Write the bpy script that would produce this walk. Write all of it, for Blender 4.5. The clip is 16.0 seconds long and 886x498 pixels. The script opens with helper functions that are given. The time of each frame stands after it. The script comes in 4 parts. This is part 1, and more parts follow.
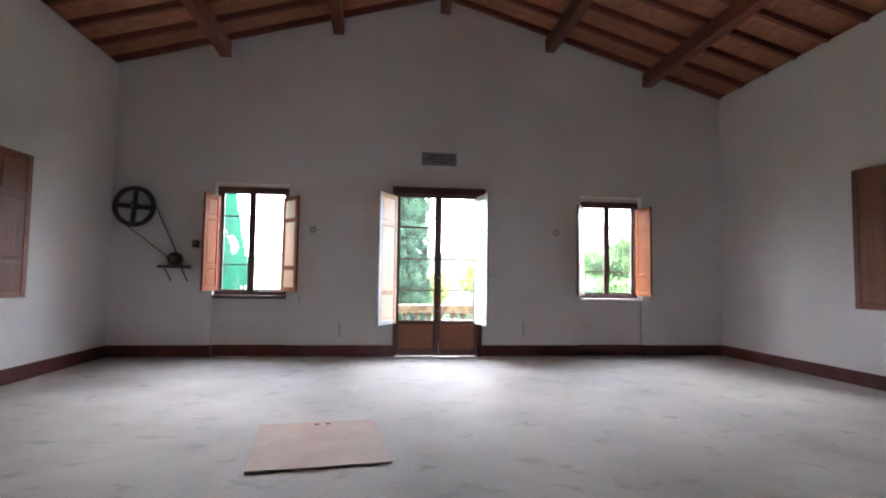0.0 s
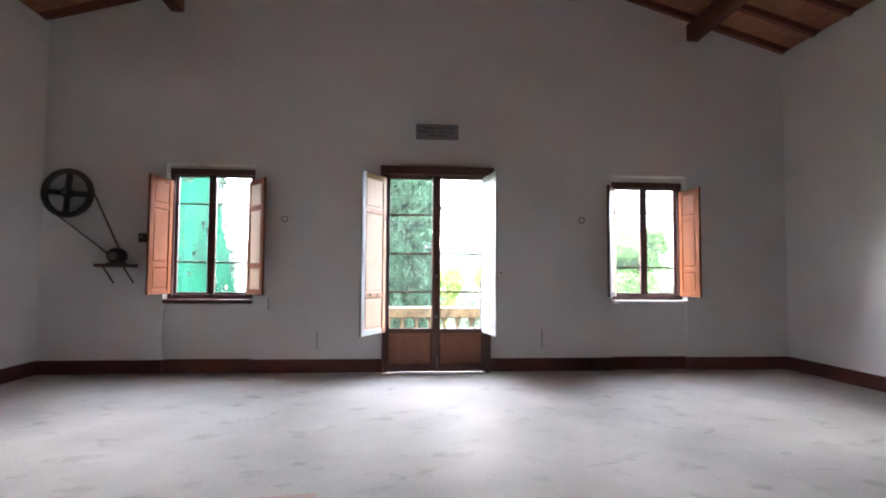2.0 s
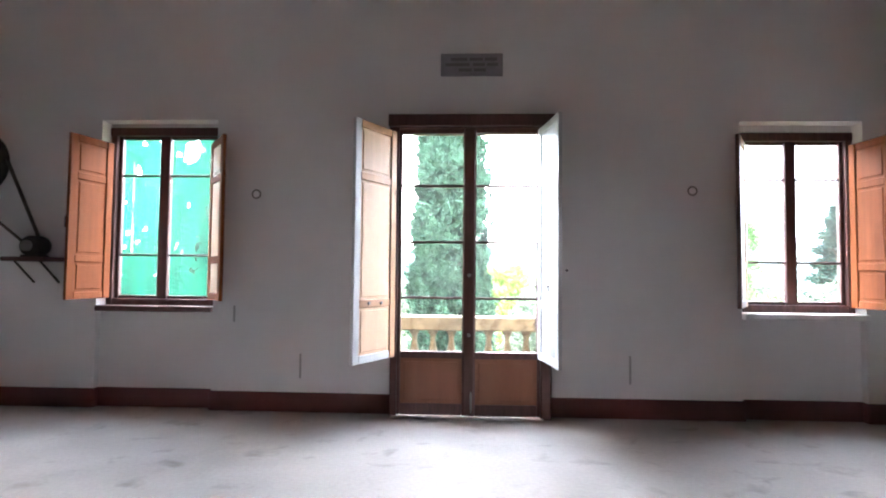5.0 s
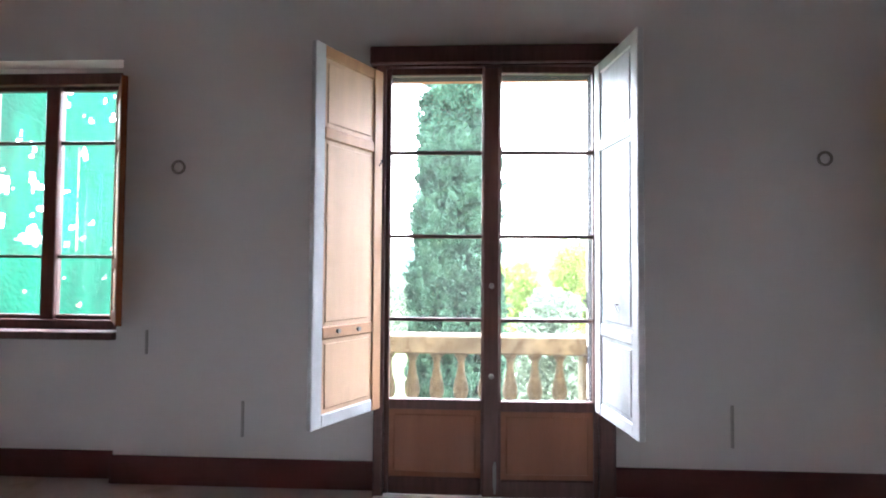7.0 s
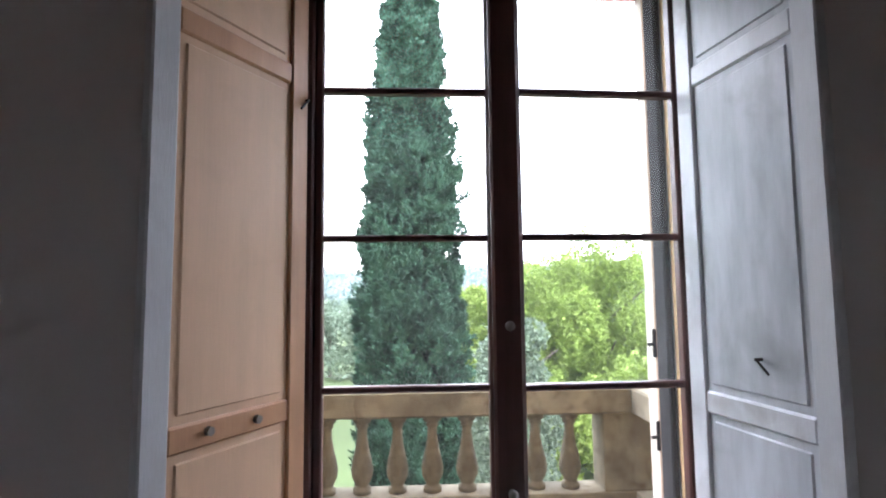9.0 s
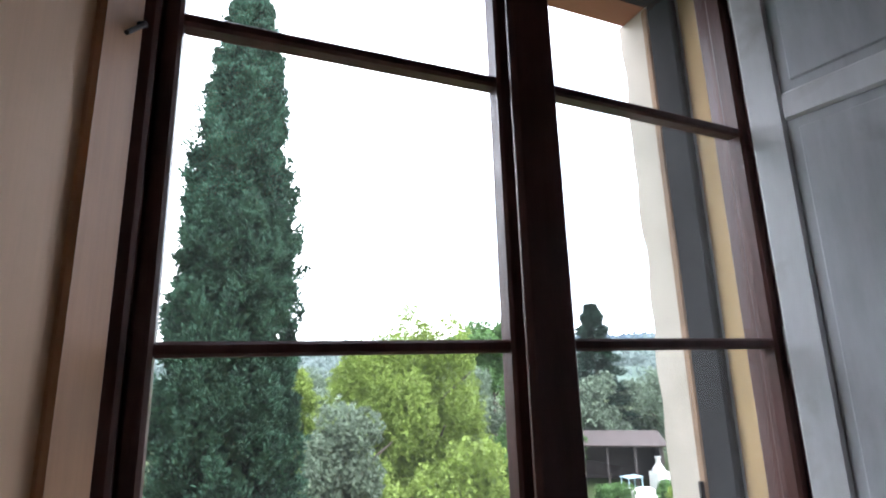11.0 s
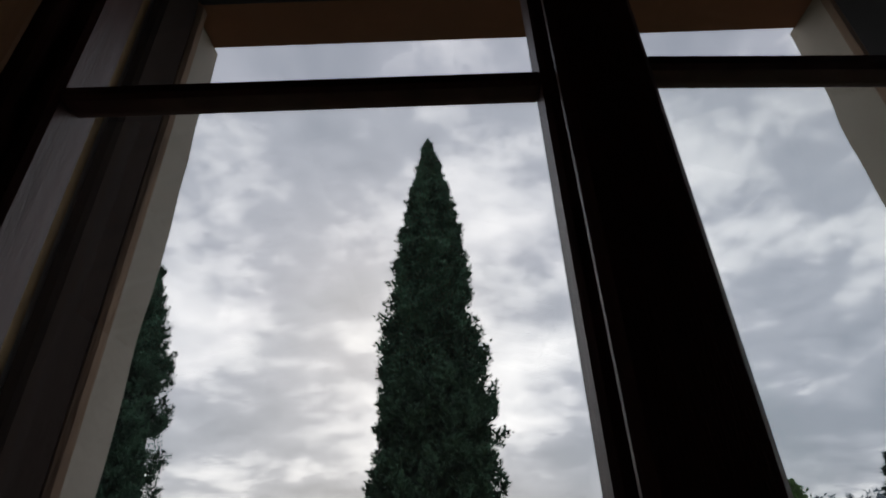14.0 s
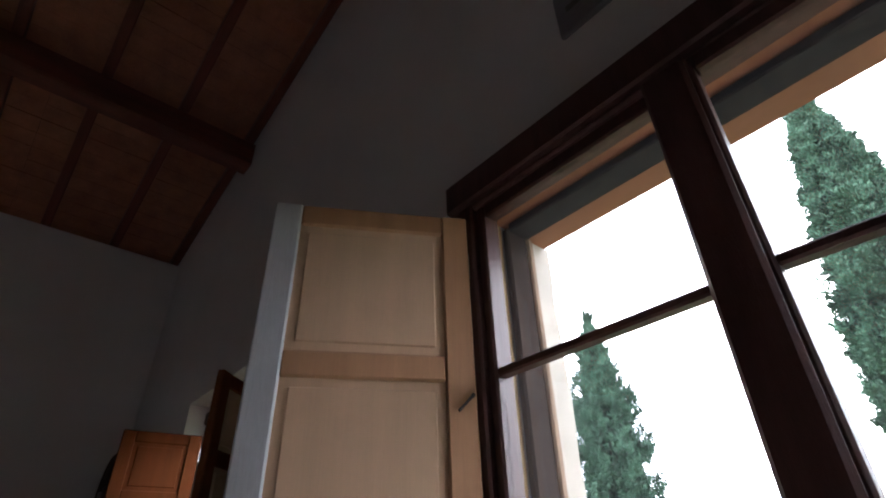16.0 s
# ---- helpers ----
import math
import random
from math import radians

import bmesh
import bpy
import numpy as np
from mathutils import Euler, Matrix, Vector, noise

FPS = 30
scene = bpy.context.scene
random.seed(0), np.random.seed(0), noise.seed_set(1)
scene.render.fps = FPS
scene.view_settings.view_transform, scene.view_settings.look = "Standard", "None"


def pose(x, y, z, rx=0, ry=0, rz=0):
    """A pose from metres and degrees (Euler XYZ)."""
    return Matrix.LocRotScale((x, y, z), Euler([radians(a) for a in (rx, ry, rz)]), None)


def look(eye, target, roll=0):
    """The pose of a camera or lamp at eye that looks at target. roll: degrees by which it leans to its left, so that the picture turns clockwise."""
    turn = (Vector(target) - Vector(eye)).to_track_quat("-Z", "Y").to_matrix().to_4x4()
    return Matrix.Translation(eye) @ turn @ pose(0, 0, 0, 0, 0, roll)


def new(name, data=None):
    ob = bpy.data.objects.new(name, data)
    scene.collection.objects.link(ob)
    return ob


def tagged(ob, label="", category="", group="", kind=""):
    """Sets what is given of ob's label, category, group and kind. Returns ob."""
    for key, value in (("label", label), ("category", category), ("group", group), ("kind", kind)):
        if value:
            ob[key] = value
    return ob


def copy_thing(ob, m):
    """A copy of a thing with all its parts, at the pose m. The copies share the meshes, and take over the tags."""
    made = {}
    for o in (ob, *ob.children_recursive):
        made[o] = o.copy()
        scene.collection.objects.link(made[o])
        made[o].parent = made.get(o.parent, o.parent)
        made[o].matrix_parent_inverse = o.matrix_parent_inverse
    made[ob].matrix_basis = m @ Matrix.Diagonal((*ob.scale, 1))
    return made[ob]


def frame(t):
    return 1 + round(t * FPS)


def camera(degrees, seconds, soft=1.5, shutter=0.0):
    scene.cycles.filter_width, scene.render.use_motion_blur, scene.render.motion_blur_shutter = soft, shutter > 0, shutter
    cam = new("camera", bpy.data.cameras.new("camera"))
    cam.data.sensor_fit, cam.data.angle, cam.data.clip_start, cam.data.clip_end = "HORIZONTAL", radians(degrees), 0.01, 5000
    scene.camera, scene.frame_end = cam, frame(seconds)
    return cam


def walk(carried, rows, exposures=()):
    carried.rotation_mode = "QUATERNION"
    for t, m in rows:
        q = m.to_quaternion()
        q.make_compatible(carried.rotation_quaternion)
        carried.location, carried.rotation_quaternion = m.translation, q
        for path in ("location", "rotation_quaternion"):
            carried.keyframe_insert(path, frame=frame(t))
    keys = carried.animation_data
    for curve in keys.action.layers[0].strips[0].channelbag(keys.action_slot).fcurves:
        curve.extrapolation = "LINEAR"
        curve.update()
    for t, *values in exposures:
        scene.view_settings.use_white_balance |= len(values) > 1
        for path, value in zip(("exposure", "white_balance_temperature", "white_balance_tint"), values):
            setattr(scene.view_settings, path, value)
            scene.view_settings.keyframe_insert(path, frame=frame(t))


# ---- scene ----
cam = camera(80.1, 16.0, soft=2.0)
PATH = [
    (0, (0.397, -0.239, 1.205), (0.628, 1.744, 1.324), 0.8),
    (0.5, (0.43, 0.132, 1.247), (0.677, 2.114, 1.354), 0.7),
    (1, (0.56, 0.46, 1.243), (0.802, 2.443, 1.355), -0.3),
    (1.5, (0.718, 0.861, 1.254), (0.897, 2.849, 1.365), -0.4),
    (2, (0.826, 1.246, 1.271), (0.986, 3.237, 1.368), 0.4),
    (2.5, (0.967, 1.59, 1.258), (1.109, 3.582, 1.364), -0.3),
    (3, (1.035, 1.933, 1.238), (1.126, 3.928, 1.347), -0.2),
    (3.5, (1.126, 2.327, 1.227), (1.198, 4.323, 1.333), -0.5),
    (4, (1.245, 2.712, 1.243), (1.27, 4.709, 1.342), -0.4),
    (4.2, (1.261, 2.849, 1.242), (1.253, 4.846, 1.34), -0.2),
    (6.3, (1.222, 4.434, 1.358), (1.11, 6.43, 1.423), 0.8),
    (6.5, (1.188, 4.583, 1.351), (1.088, 6.579, 1.42), 0.6),
    (7, (1.154, 4.968, 1.355), (1.057, 6.964, 1.425), 0.4),
    (7.5, (1.086, 5.35, 1.376), (1.021, 7.347, 1.447), 0.3),
    (8, (1.044, 5.719, 1.354), (1.052, 7.718, 1.435), -0.5),
    (8.2, (1.025, 5.86, 1.339), (1.061, 7.857, 1.441), -0.6),
    (10.3, (0.878, 7.04, 1.442), (1.416, 8.948, 1.703), -0.4),
    (10.5, (0.796, 7.135, 1.459), (1.49, 8.989, 1.745), -1.3),
    (11, (0.769, 7.301, 1.504), (1.523, 9.099, 1.949), -1.6),
    (11.5, (0.776, 7.445, 1.539), (1.496, 9.201, 2.171), -3.8),
    (12, (0.785, 7.532, 1.563), (1.441, 9.257, 2.333), -4.6),
    (12.5, (0.815, 7.626, 1.583), (1.406, 9.327, 2.454), -4.1),
    (13, (0.88, 7.694, 1.584), (1.343, 9.396, 2.526), -4.3),
    (13.5, (0.998, 7.723, 1.587), (1.17, 9.448, 2.585), -2.8),
    (14, (1.112, 7.686, 1.574), (1.113, 9.413, 2.583), -2.0),
    (14.5, (1.206, 7.595, 1.562), (0.943, 9.29, 2.589), -0.1),
    (15, (1.29, 7.454, 1.573), (0.701, 9.063, 2.606), -1.5),
    (15.5, (1.4, 7.339, 1.599), (0.495, 8.77, 2.663), -2.0),
    (16, (1.541, 7.18, 1.599), (0.285, 8.296, 2.684), -1.9),
]

# ---- exposure and white balance ----
EXPO = [(0, 3.8, 5920, 15), (4.2, 3.9, 5920, 14), (6.3, 3.95, 5770, 15), (7.0, 3.7, 5770, 14), (7.5, 3.65, 5670, 15), (7.8, 3.0, 5770, 16), (8.1, 2.5, 5820, 17), (8.3, 2.4, 5820, 17), (10.5, 1.35, 5920, 16), (11.5, 1.15, 5860, 14), (12.0, 0.95, 5810, 13), (12.6, -0.1, 5860, 11), (13.0, -1.1, 5870, 11), (13.4, -1.95, 6070, 12), (13.8, -2.05, 6370, 15), (15.0, -2.1, 6420, 17), (15.5, -1.75, 6370, 17), (15.7, -0.9, 6270, 17), (16.0, 1.7, 6070, 17)]
SKY = 3.0
walk(cam, [(t, look(eye, target, roll)) for t, eye, target, roll in PATH], EXPO)

world = bpy.data.worlds.new("overcast_sky")
scene.world = world
world.use_nodes = True
wn, wl = world.node_tree.nodes, world.node_tree.links
wn.clear()


def wnode(kind, **kw):
    n = wn.new(kind)
    for k, v in kw.items():
        n.inputs[k].default_value = v
    return n


sky = wn.new("ShaderNodeTexSky")
sky.sky_type = "NISHITA"
sky.sun_disc = False
sky.sun_elevation, sky.sun_rotation = radians(24), radians(-8)
sky.air_density, sky.dust_density = 1.0, 2.0
coord = wn.new("ShaderNodeTexCoord")
sep = wn.new("ShaderNodeSeparateXYZ")
wl.new(coord.outputs["Generated"], sep.inputs[0])
lift = wn.new("ShaderNodeMath")
lift.operation = "MAXIMUM"
lift.inputs[1].default_value = 0.0
wl.new(sep.outputs["Z"], lift.inputs[0])
lift2 = wn.new("ShaderNodeMath")
lift2.operation = "ADD"
lift2.inputs[1].default_value = 0.26
wl.new(lift.outputs[0], lift2.inputs[0])
comb = wn.new("ShaderNodeCombineXYZ")
for axis in ("X", "Y"):
    dv = wn.new("ShaderNodeMath")
    dv.operation = "DIVIDE"
    wl.new(sep.outputs[axis], dv.inputs[0])
    wl.new(lift2.outputs[0], dv.inputs[1])
    wl.new(dv.outputs[0], comb.inputs[axis])
n1 = wnode("ShaderNodeTexNoise", Scale=2.7, Detail=15.0, Roughness=0.64, Distortion=0.10)
n2 = wnode("ShaderNodeTexNoise", Scale=0.8, Detail=4.0, Roughness=0.5, Distortion=0.1)
wl.new(comb.outputs[0], n1.inputs["Vector"])
wl.new(comb.outputs[0], n2.inputs["Vector"])
mixn = wn.new("ShaderNodeMath")
mixn.operation = "MULTIPLY_ADD"
mixn.inputs[1].default_value = 0.68
wl.new(n2.outputs["Fac"], mixn.inputs[0])
half = wn.new("ShaderNodeMath")
half.operation = "MULTIPLY"
half.inputs[1].default_value = 0.47
wl.new(n1.outputs["Fac"], half.inputs[0])
wl.new(half.outputs[0], mixn.inputs[2])
ramp = wn.new("ShaderNodeValToRGB")
wl.new(mixn.outputs[0], ramp.inputs[0])
re = ramp.color_ramp.elements
re[0].position, re[0].color = 0.47, (0.50, 0.54, 0.61, 1)
re[1].position, re[1].color = 0.70, (1.85, 1.80, 1.74, 1)
e = re.new(0.545)
e.color = (0.70, 0.73, 0.80, 1)
e = re.new(0.585)
e.color = (1.10, 1.11, 1.14, 1)
scale_sky = wn.new("ShaderNodeVectorMath")
scale_sky.operation = "SCALE"
scale_sky.inputs["Scale"].default_value = SKY * 0.08
wl.new(sky.outputs[0], scale_sky.inputs[0])
scale_cloud = wn.new("ShaderNodeVectorMath")
scale_cloud.operation = "SCALE"
scale_cloud.inputs["Scale"].default_value = SKY
wl.new(ramp.outputs[0], scale_cloud.inputs[0])
blend = wn.new("ShaderNodeMix")
blend.data_type = "RGBA"
blend.inputs["Factor"].default_value = 0.88
wl.new(scale_sky.outputs[0], blend.inputs["A"])
wl.new(scale_cloud.outputs[0], blend.inputs["B"])
bg = wn.new("ShaderNodeBackground")
wl.new(blend.outputs["Result"], bg.inputs["Color"])
wo = wn.new("ShaderNodeOutputWorld")
wl.new(bg.outputs[0], wo.inputs[0])

sun = new("sun", bpy.data.lights.new("sun", "SUN"))
sun.data.energy, sun.data.angle, sun.data.color = 0.22, radians(30), (1, 0.97, 0.93)
sun.matrix_world = look((0, 0, 0), (0.12, -1.0, -0.5))


# ---- materials ----
def material(name, base, rough=0.6, metal=0.0, spread=0.15, scale=4.0, fine=60.0, bump=0.15, stretch=(1, 1, 1), dark=None, stain=0.0, stain_scale=1.2, spec=0.5, per_piece=0.0, scuff=0.0):
    """A surface with variation at two scales, optional stains, and fine relief."""
    m = bpy.data.materials.new(name)
    m.use_nodes = True
    n, l = m.node_tree.nodes, m.node_tree.links
    b = n["Principled BSDF"]
    tc = n.new("ShaderNodeTexCoord")
    mp = n.new("ShaderNodeMapping")
    mp.inputs["Scale"].default_value = stretch
    l.new(tc.outputs["Object"], mp.inputs[0])
    big = n.new("ShaderNodeTexNoise")
    big.inputs["Scale"].default_value, big.inputs["Detail"].default_value = scale, 6
    small = n.new("ShaderNodeTexNoise")
    small.inputs["Scale"].default_value, small.inputs["Detail"].default_value = fine, 4
    for t in (big, small):
        l.new(mp.outputs[0], t.inputs["Vector"])
    mix = n.new("ShaderNodeMath")
    mix.operation = "MULTIPLY_ADD"
    mix.inputs[1].default_value = 0.35
    l.new(small.outputs["Fac"], mix.inputs[0])
    l.new(big.outputs["Fac"], mix.inputs[2])
    r = n.new("ShaderNodeValToRGB")
    l.new(mix.outputs[0], r.inputs[0])
    lo = dark if dark else tuple(c * (1 - spread) for c in base)
    hi = tuple(min(1, c * (1 + spread)) for c in base)
    r.color_ramp.elements[0].position, r.color_ramp.elements[0].color = 0.45, (*lo, 1)
    r.color_ramp.elements[1].position, r.color_ramp.elements[1].color = 0.9, (*hi, 1)
    out = r.outputs[0]
    if stain:
        s = n.new("ShaderNodeTexNoise")
        s.inputs["Scale"].default_value, s.inputs["Detail"].default_value, s.inputs["Distortion"].default_value = stain_scale, 8, 0.6
        l.new(tc.outputs["Object"], s.inputs["Vector"])
        sr = n.new("ShaderNodeValToRGB")
        sr.color_ramp.elements[0].position, sr.color_ramp.elements[1].position = 0.52, 0.7
        l.new(s.outputs["Fac"], sr.inputs[0])
        sm = n.new("ShaderNodeMath")
        sm.operation = "MULTIPLY"
        sm.inputs[1].default_value = stain
        l.new(sr.outputs[0], sm.inputs[0])
        mx = n.new("ShaderNodeMix")
        mx.data_type = "RGBA"
        l.new(sm.outputs[0], mx.inputs["Factor"])
        l.new(out, mx.inputs["A"])
        mx.inputs["B"].default_value = (base[0] * 0.45, base[1] * 0.41, base[2] * 0.36, 1)
        out = mx.outputs["Result"]
    if scuff:
        s = n.new("ShaderNodeTexNoise")
        s.inputs["Scale"].default_value, s.inputs["Detail"].default_value, s.inputs["Distortion"].default_value = 1.7, 9, 0.4
        ms = n.new("ShaderNodeMapping")
        ms.inputs["Scale"].default_value = (2.0, 2.6, 1)
        l.new(tc.outputs["Object"], ms.inputs[0])
        l.new(ms.outputs[0], s.inputs["Vector"])
        sr = n.new("ShaderNodeMapRange")
        sr.inputs["From Min"].default_value, sr.inputs["From Max"].default_value, sr.inputs["To Max"].default_value = 0.585, 0.80, scuff
        l.new(s.outputs["Fac"], sr.inputs["Value"])
        mx = n.new("ShaderNodeMix")
        mx.data_type = "RGBA"
        l.new(sr.outputs["Result"], mx.inputs["Factor"])
        l.new(out, mx.inputs["A"])
        mx.inputs["B"].default_value = (base[0] * 0.4, base[1] * 0.37, base[2] * 0.33, 1)
        out = mx.outputs["Result"]
    if per_piece:
        oi = n.new("ShaderNodeObjectInfo")
        hs = n.new("ShaderNodeHueSaturation")
        mr = n.new("ShaderNodeMapRange")
        mr.inputs["To Min"].default_value, mr.inputs["To Max"].default_value = 1 - per_piece, 1 + per_piece
        l.new(oi.outputs["Random"], mr.inputs["Value"])
        l.new(mr.outputs["Result"], hs.inputs["Value"])
        l.new(out, hs.inputs["Color"])
        out = hs.outputs[0]
    l.new(out, b.inputs["Base Color"])
    b.inputs["Roughness"].default_value, b.inputs["Metallic"].default_value = rough, metal
    b.inputs["Specular IOR Level"].default_value = spec
    bp = n.new("ShaderNodeBump")
    bp.inputs["Strength"].default_value, bp.inputs["Distance"].default_value = bump, 0.01
    l.new(mix.outputs[0], bp.inputs["Height"])
    l.new(bp.outputs[0], b.inputs["Normal"])
    return m


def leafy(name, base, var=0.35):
    """Foliage: each clump of leaves a little different, gaps and lit tips painted by contrast, some light through them.
    """
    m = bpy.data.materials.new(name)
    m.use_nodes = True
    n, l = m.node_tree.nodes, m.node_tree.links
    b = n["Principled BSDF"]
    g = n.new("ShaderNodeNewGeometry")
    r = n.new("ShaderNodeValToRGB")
    # Steep ramp puts shaded gaps and lit tips into the leaf colour.
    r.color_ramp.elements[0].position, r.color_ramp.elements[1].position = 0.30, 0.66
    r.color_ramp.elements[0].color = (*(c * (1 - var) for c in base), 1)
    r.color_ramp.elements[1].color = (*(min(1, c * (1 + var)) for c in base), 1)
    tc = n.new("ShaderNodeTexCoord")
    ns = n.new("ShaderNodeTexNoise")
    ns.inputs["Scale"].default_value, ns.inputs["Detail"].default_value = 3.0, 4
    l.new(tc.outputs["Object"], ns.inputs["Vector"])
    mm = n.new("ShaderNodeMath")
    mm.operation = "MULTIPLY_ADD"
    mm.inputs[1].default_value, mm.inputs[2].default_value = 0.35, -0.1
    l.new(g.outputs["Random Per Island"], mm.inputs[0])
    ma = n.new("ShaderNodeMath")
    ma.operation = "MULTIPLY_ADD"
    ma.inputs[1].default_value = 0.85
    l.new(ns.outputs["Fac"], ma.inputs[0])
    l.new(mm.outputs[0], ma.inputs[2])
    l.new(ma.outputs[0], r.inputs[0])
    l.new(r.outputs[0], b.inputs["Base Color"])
    b.inputs["Roughness"].default_value = 0.65
    b.inputs["Specular IOR Level"].default_value = 0.25
    tr = n.new("ShaderNodeBsdfTranslucent")
    l.new(r.outputs[0], tr.inputs["Color"])
    mx = n.new("ShaderNodeMixShader")
    mx.inputs[0].default_value = 0.35
    l.new(b.outputs[0], mx.inputs[1])
    l.new(tr.outputs[0], mx.inputs[2])
    l.new(mx.outputs[0], n["Material Output"].inputs[0])
    return m


def glassy(name):
    """Thin window glass: clear, with a weak gloss at a slant and a faint scatter added as flare."""
    m = bpy.data.materials.new(name)
    m.use_nodes = True
    n, l = m.node_tree.nodes, m.node_tree.links
    n.remove(n["Principled BSDF"])
    t = n.new("ShaderNodeBsdfTransparent")
    t.inputs[0].default_value = (0.97, 0.985, 0.98, 1)
    g = n.new("ShaderNodeBsdfGlossy")
    g.inputs["Roughness"].default_value = 0.01
    f = n.new("ShaderNodeLayerWeight")
    f.inputs[0].default_value = 0.5
    p = n.new("ShaderNodeMath")
    p.operation = "POWER"
    p.inputs[1].default_value = 3.5
    l.new(f.outputs["Facing"], p.inputs[0])
    a = n.new("ShaderNodeMath")
    a.operation = "MULTIPLY_ADD"
    a.inputs[1].default_value, a.inputs[2].default_value = 0.35, 0.025
    l.new(p.outputs[0], a.inputs[0])
    mx = n.new("ShaderNodeMixShader")
    l.new(a.outputs[0], mx.inputs[0])
    l.new(t.outputs[0], mx.inputs[1])
    l.new(g.outputs[0], mx.inputs[2])
    # Faint white scatter added to imitate veiling flare over the bright view.
    dust = n.new("ShaderNodeBsdfTranslucent")
    dust.inputs[0].default_value = (0.9, 0.9, 0.92, 1)
    veil_noise = n.new("ShaderNodeTexNoise")
    veil_noise.inputs["Scale"].default_value, veil_noise.inputs["Detail"].default_value = 2.5, 5
    tc = n.new("ShaderNodeTexCoord")
    l.new(tc.outputs["Object"], veil_noise.inputs["Vector"])
    amount = n.new("ShaderNodeMapRange")
    amount.inputs["To Min"].default_value, amount.inputs["To Max"].default_value = 0.0, 0.006
    l.new(veil_noise.outputs["Fac"], amount.inputs["Value"])
    veiled = n.new("ShaderNodeMixShader")
    l.new(amount.outputs["Result"], veiled.inputs[0])
    l.new(mx.outputs[0], veiled.inputs[1])
    l.new(dust.outputs[0], veiled.inputs[2])
    l.new(veiled.outputs[0], n["Material Output"].inputs[0])
    return m


PLASTER = material("white_plaster", (0.77, 0.745, 0.735), 0.9, spread=0.04, scale=1.3, fine=90, bump=0.12, stain=0.06, stain_scale=0.7, spec=0.2)
OUTER = material("ochre_render", (0.52, 0.36, 0.18), 0.9, spread=0.12, scale=3, fine=80, bump=0.3, stain=0.25, stain_scale=2)
REVEAL = material("pale_plaster_reveal", (0.54, 0.48, 0.40), 0.9, spread=0.12, scale=4, fine=70, bump=0.3, stain=0.3, stain_scale=4)
CONCRETE = material("rough_screed", (0.49, 0.455, 0.42), 0.75, spread=0.16, scale=1.1, fine=38, bump=0.35, stain=0.30, stain_scale=0.55, spec=0.35, scuff=0.7)
SKIRT = material("red_brown_skirting_paint", (0.135, 0.037, 0.030), 0.5, spread=0.2, scale=3, fine=50, stain=0.25, stain_scale=5)
DARKWOOD = material("dark_brown_painted_wood", (0.100, 0.042, 0.036), 0.42, spread=0.3, scale=5, fine=70, stretch=(6, 6, 0.7), bump=0.2)
REDWOOD = material("stained_door_wood", (0.27, 0.105, 0.055), 0.5, spread=0.10, scale=2.5, fine=40, stretch=(5, 5, 0.6), bump=0.2)
# Pine of the door leaf; also paints daylight onto two window shutters.
PALEWOOD = material("bare_and_daylit_pine", (0.70, 0.455, 0.285), 0.55, spread=0.07, scale=2.2, fine=26, stretch=(7, 7, 0.4), bump=0.08, stain=0.12, stain_scale=6)
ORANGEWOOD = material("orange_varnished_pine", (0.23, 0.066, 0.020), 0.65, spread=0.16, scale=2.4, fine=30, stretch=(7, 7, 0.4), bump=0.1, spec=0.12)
WHITEPAINT = material("worn_white_paint", (0.54, 0.54, 0.55), 0.45, spread=0.06, scale=3, fine=50, stretch=(4, 4, 0.6), bump=0.2, stain=0.15, stain_scale=7)
BEAM = material("stained_beam_wood", (0.18, 0.050, 0.028), 0.6, spread=0.3, scale=3, fine=40, stretch=(5, 0.5, 5), bump=0.3)
RAFTER = material("rafter_wood", (0.20, 0.052, 0.028), 0.6, spread=0.3, scale=3, fine=40, stretch=(0.5, 5, 5), bump=0.3)
TERRA = material("terracotta_ceiling_tile", (0.45, 0.165, 0.095), 0.85, spread=0.22, scale=7, fine=60, bump=0.25, stain=0.2, stain_scale=3)
STONE = material("weathered_sandstone", (0.17, 0.145, 0.10), 0.95, spread=0.4, scale=5, fine=45, bump=0.8, stain=0.7, stain_scale=9, spec=0.2, scuff=0.6)
MARBLE = material("white_sill_stone", (0.75, 0.74, 0.71), 0.5, spread=0.06, scale=5, fine=50)
IRON = material("black_cast_iron", (0.052, 0.040, 0.035), 0.6, 0.3, spread=0.4, scale=8, fine=80, bump=0.3)
BELT = material("grey_leather_belt", (0.10, 0.085, 0.07), 0.8, spread=0.2)
STEEL = material("dull_steel", (0.28, 0.26, 0.24), 0.35, 0.9, spread=0.15)
CHIP = material("pinkish_hardboard", (0.52, 0.36, 0.29), 0.7, spread=0.12, scale=3, fine=90, bump=0.15, stain=0.15, stain_scale=3)
GLASS = glassy("window_glass")
GRASS = material("meadow_grass", (0.058, 0.078, 0.030), 0.95, spread=0.4, scale=0.15, fine=5, bump=0.4, stain=0.3, stain_scale=0.05, spec=0.1)
# Highest contrast: shade between the plumes is painted into the colour.
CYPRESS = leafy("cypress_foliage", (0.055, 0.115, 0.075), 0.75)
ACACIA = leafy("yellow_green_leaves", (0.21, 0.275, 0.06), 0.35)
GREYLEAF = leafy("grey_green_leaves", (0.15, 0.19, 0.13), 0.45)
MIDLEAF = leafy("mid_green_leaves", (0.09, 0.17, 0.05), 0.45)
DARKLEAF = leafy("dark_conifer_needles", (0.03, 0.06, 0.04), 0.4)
BARK = material("bark", (0.10, 0.08, 0.06), 0.95, spread=0.4, scale=8, fine=40, bump=0.8, stretch=(3, 3, 0.6))


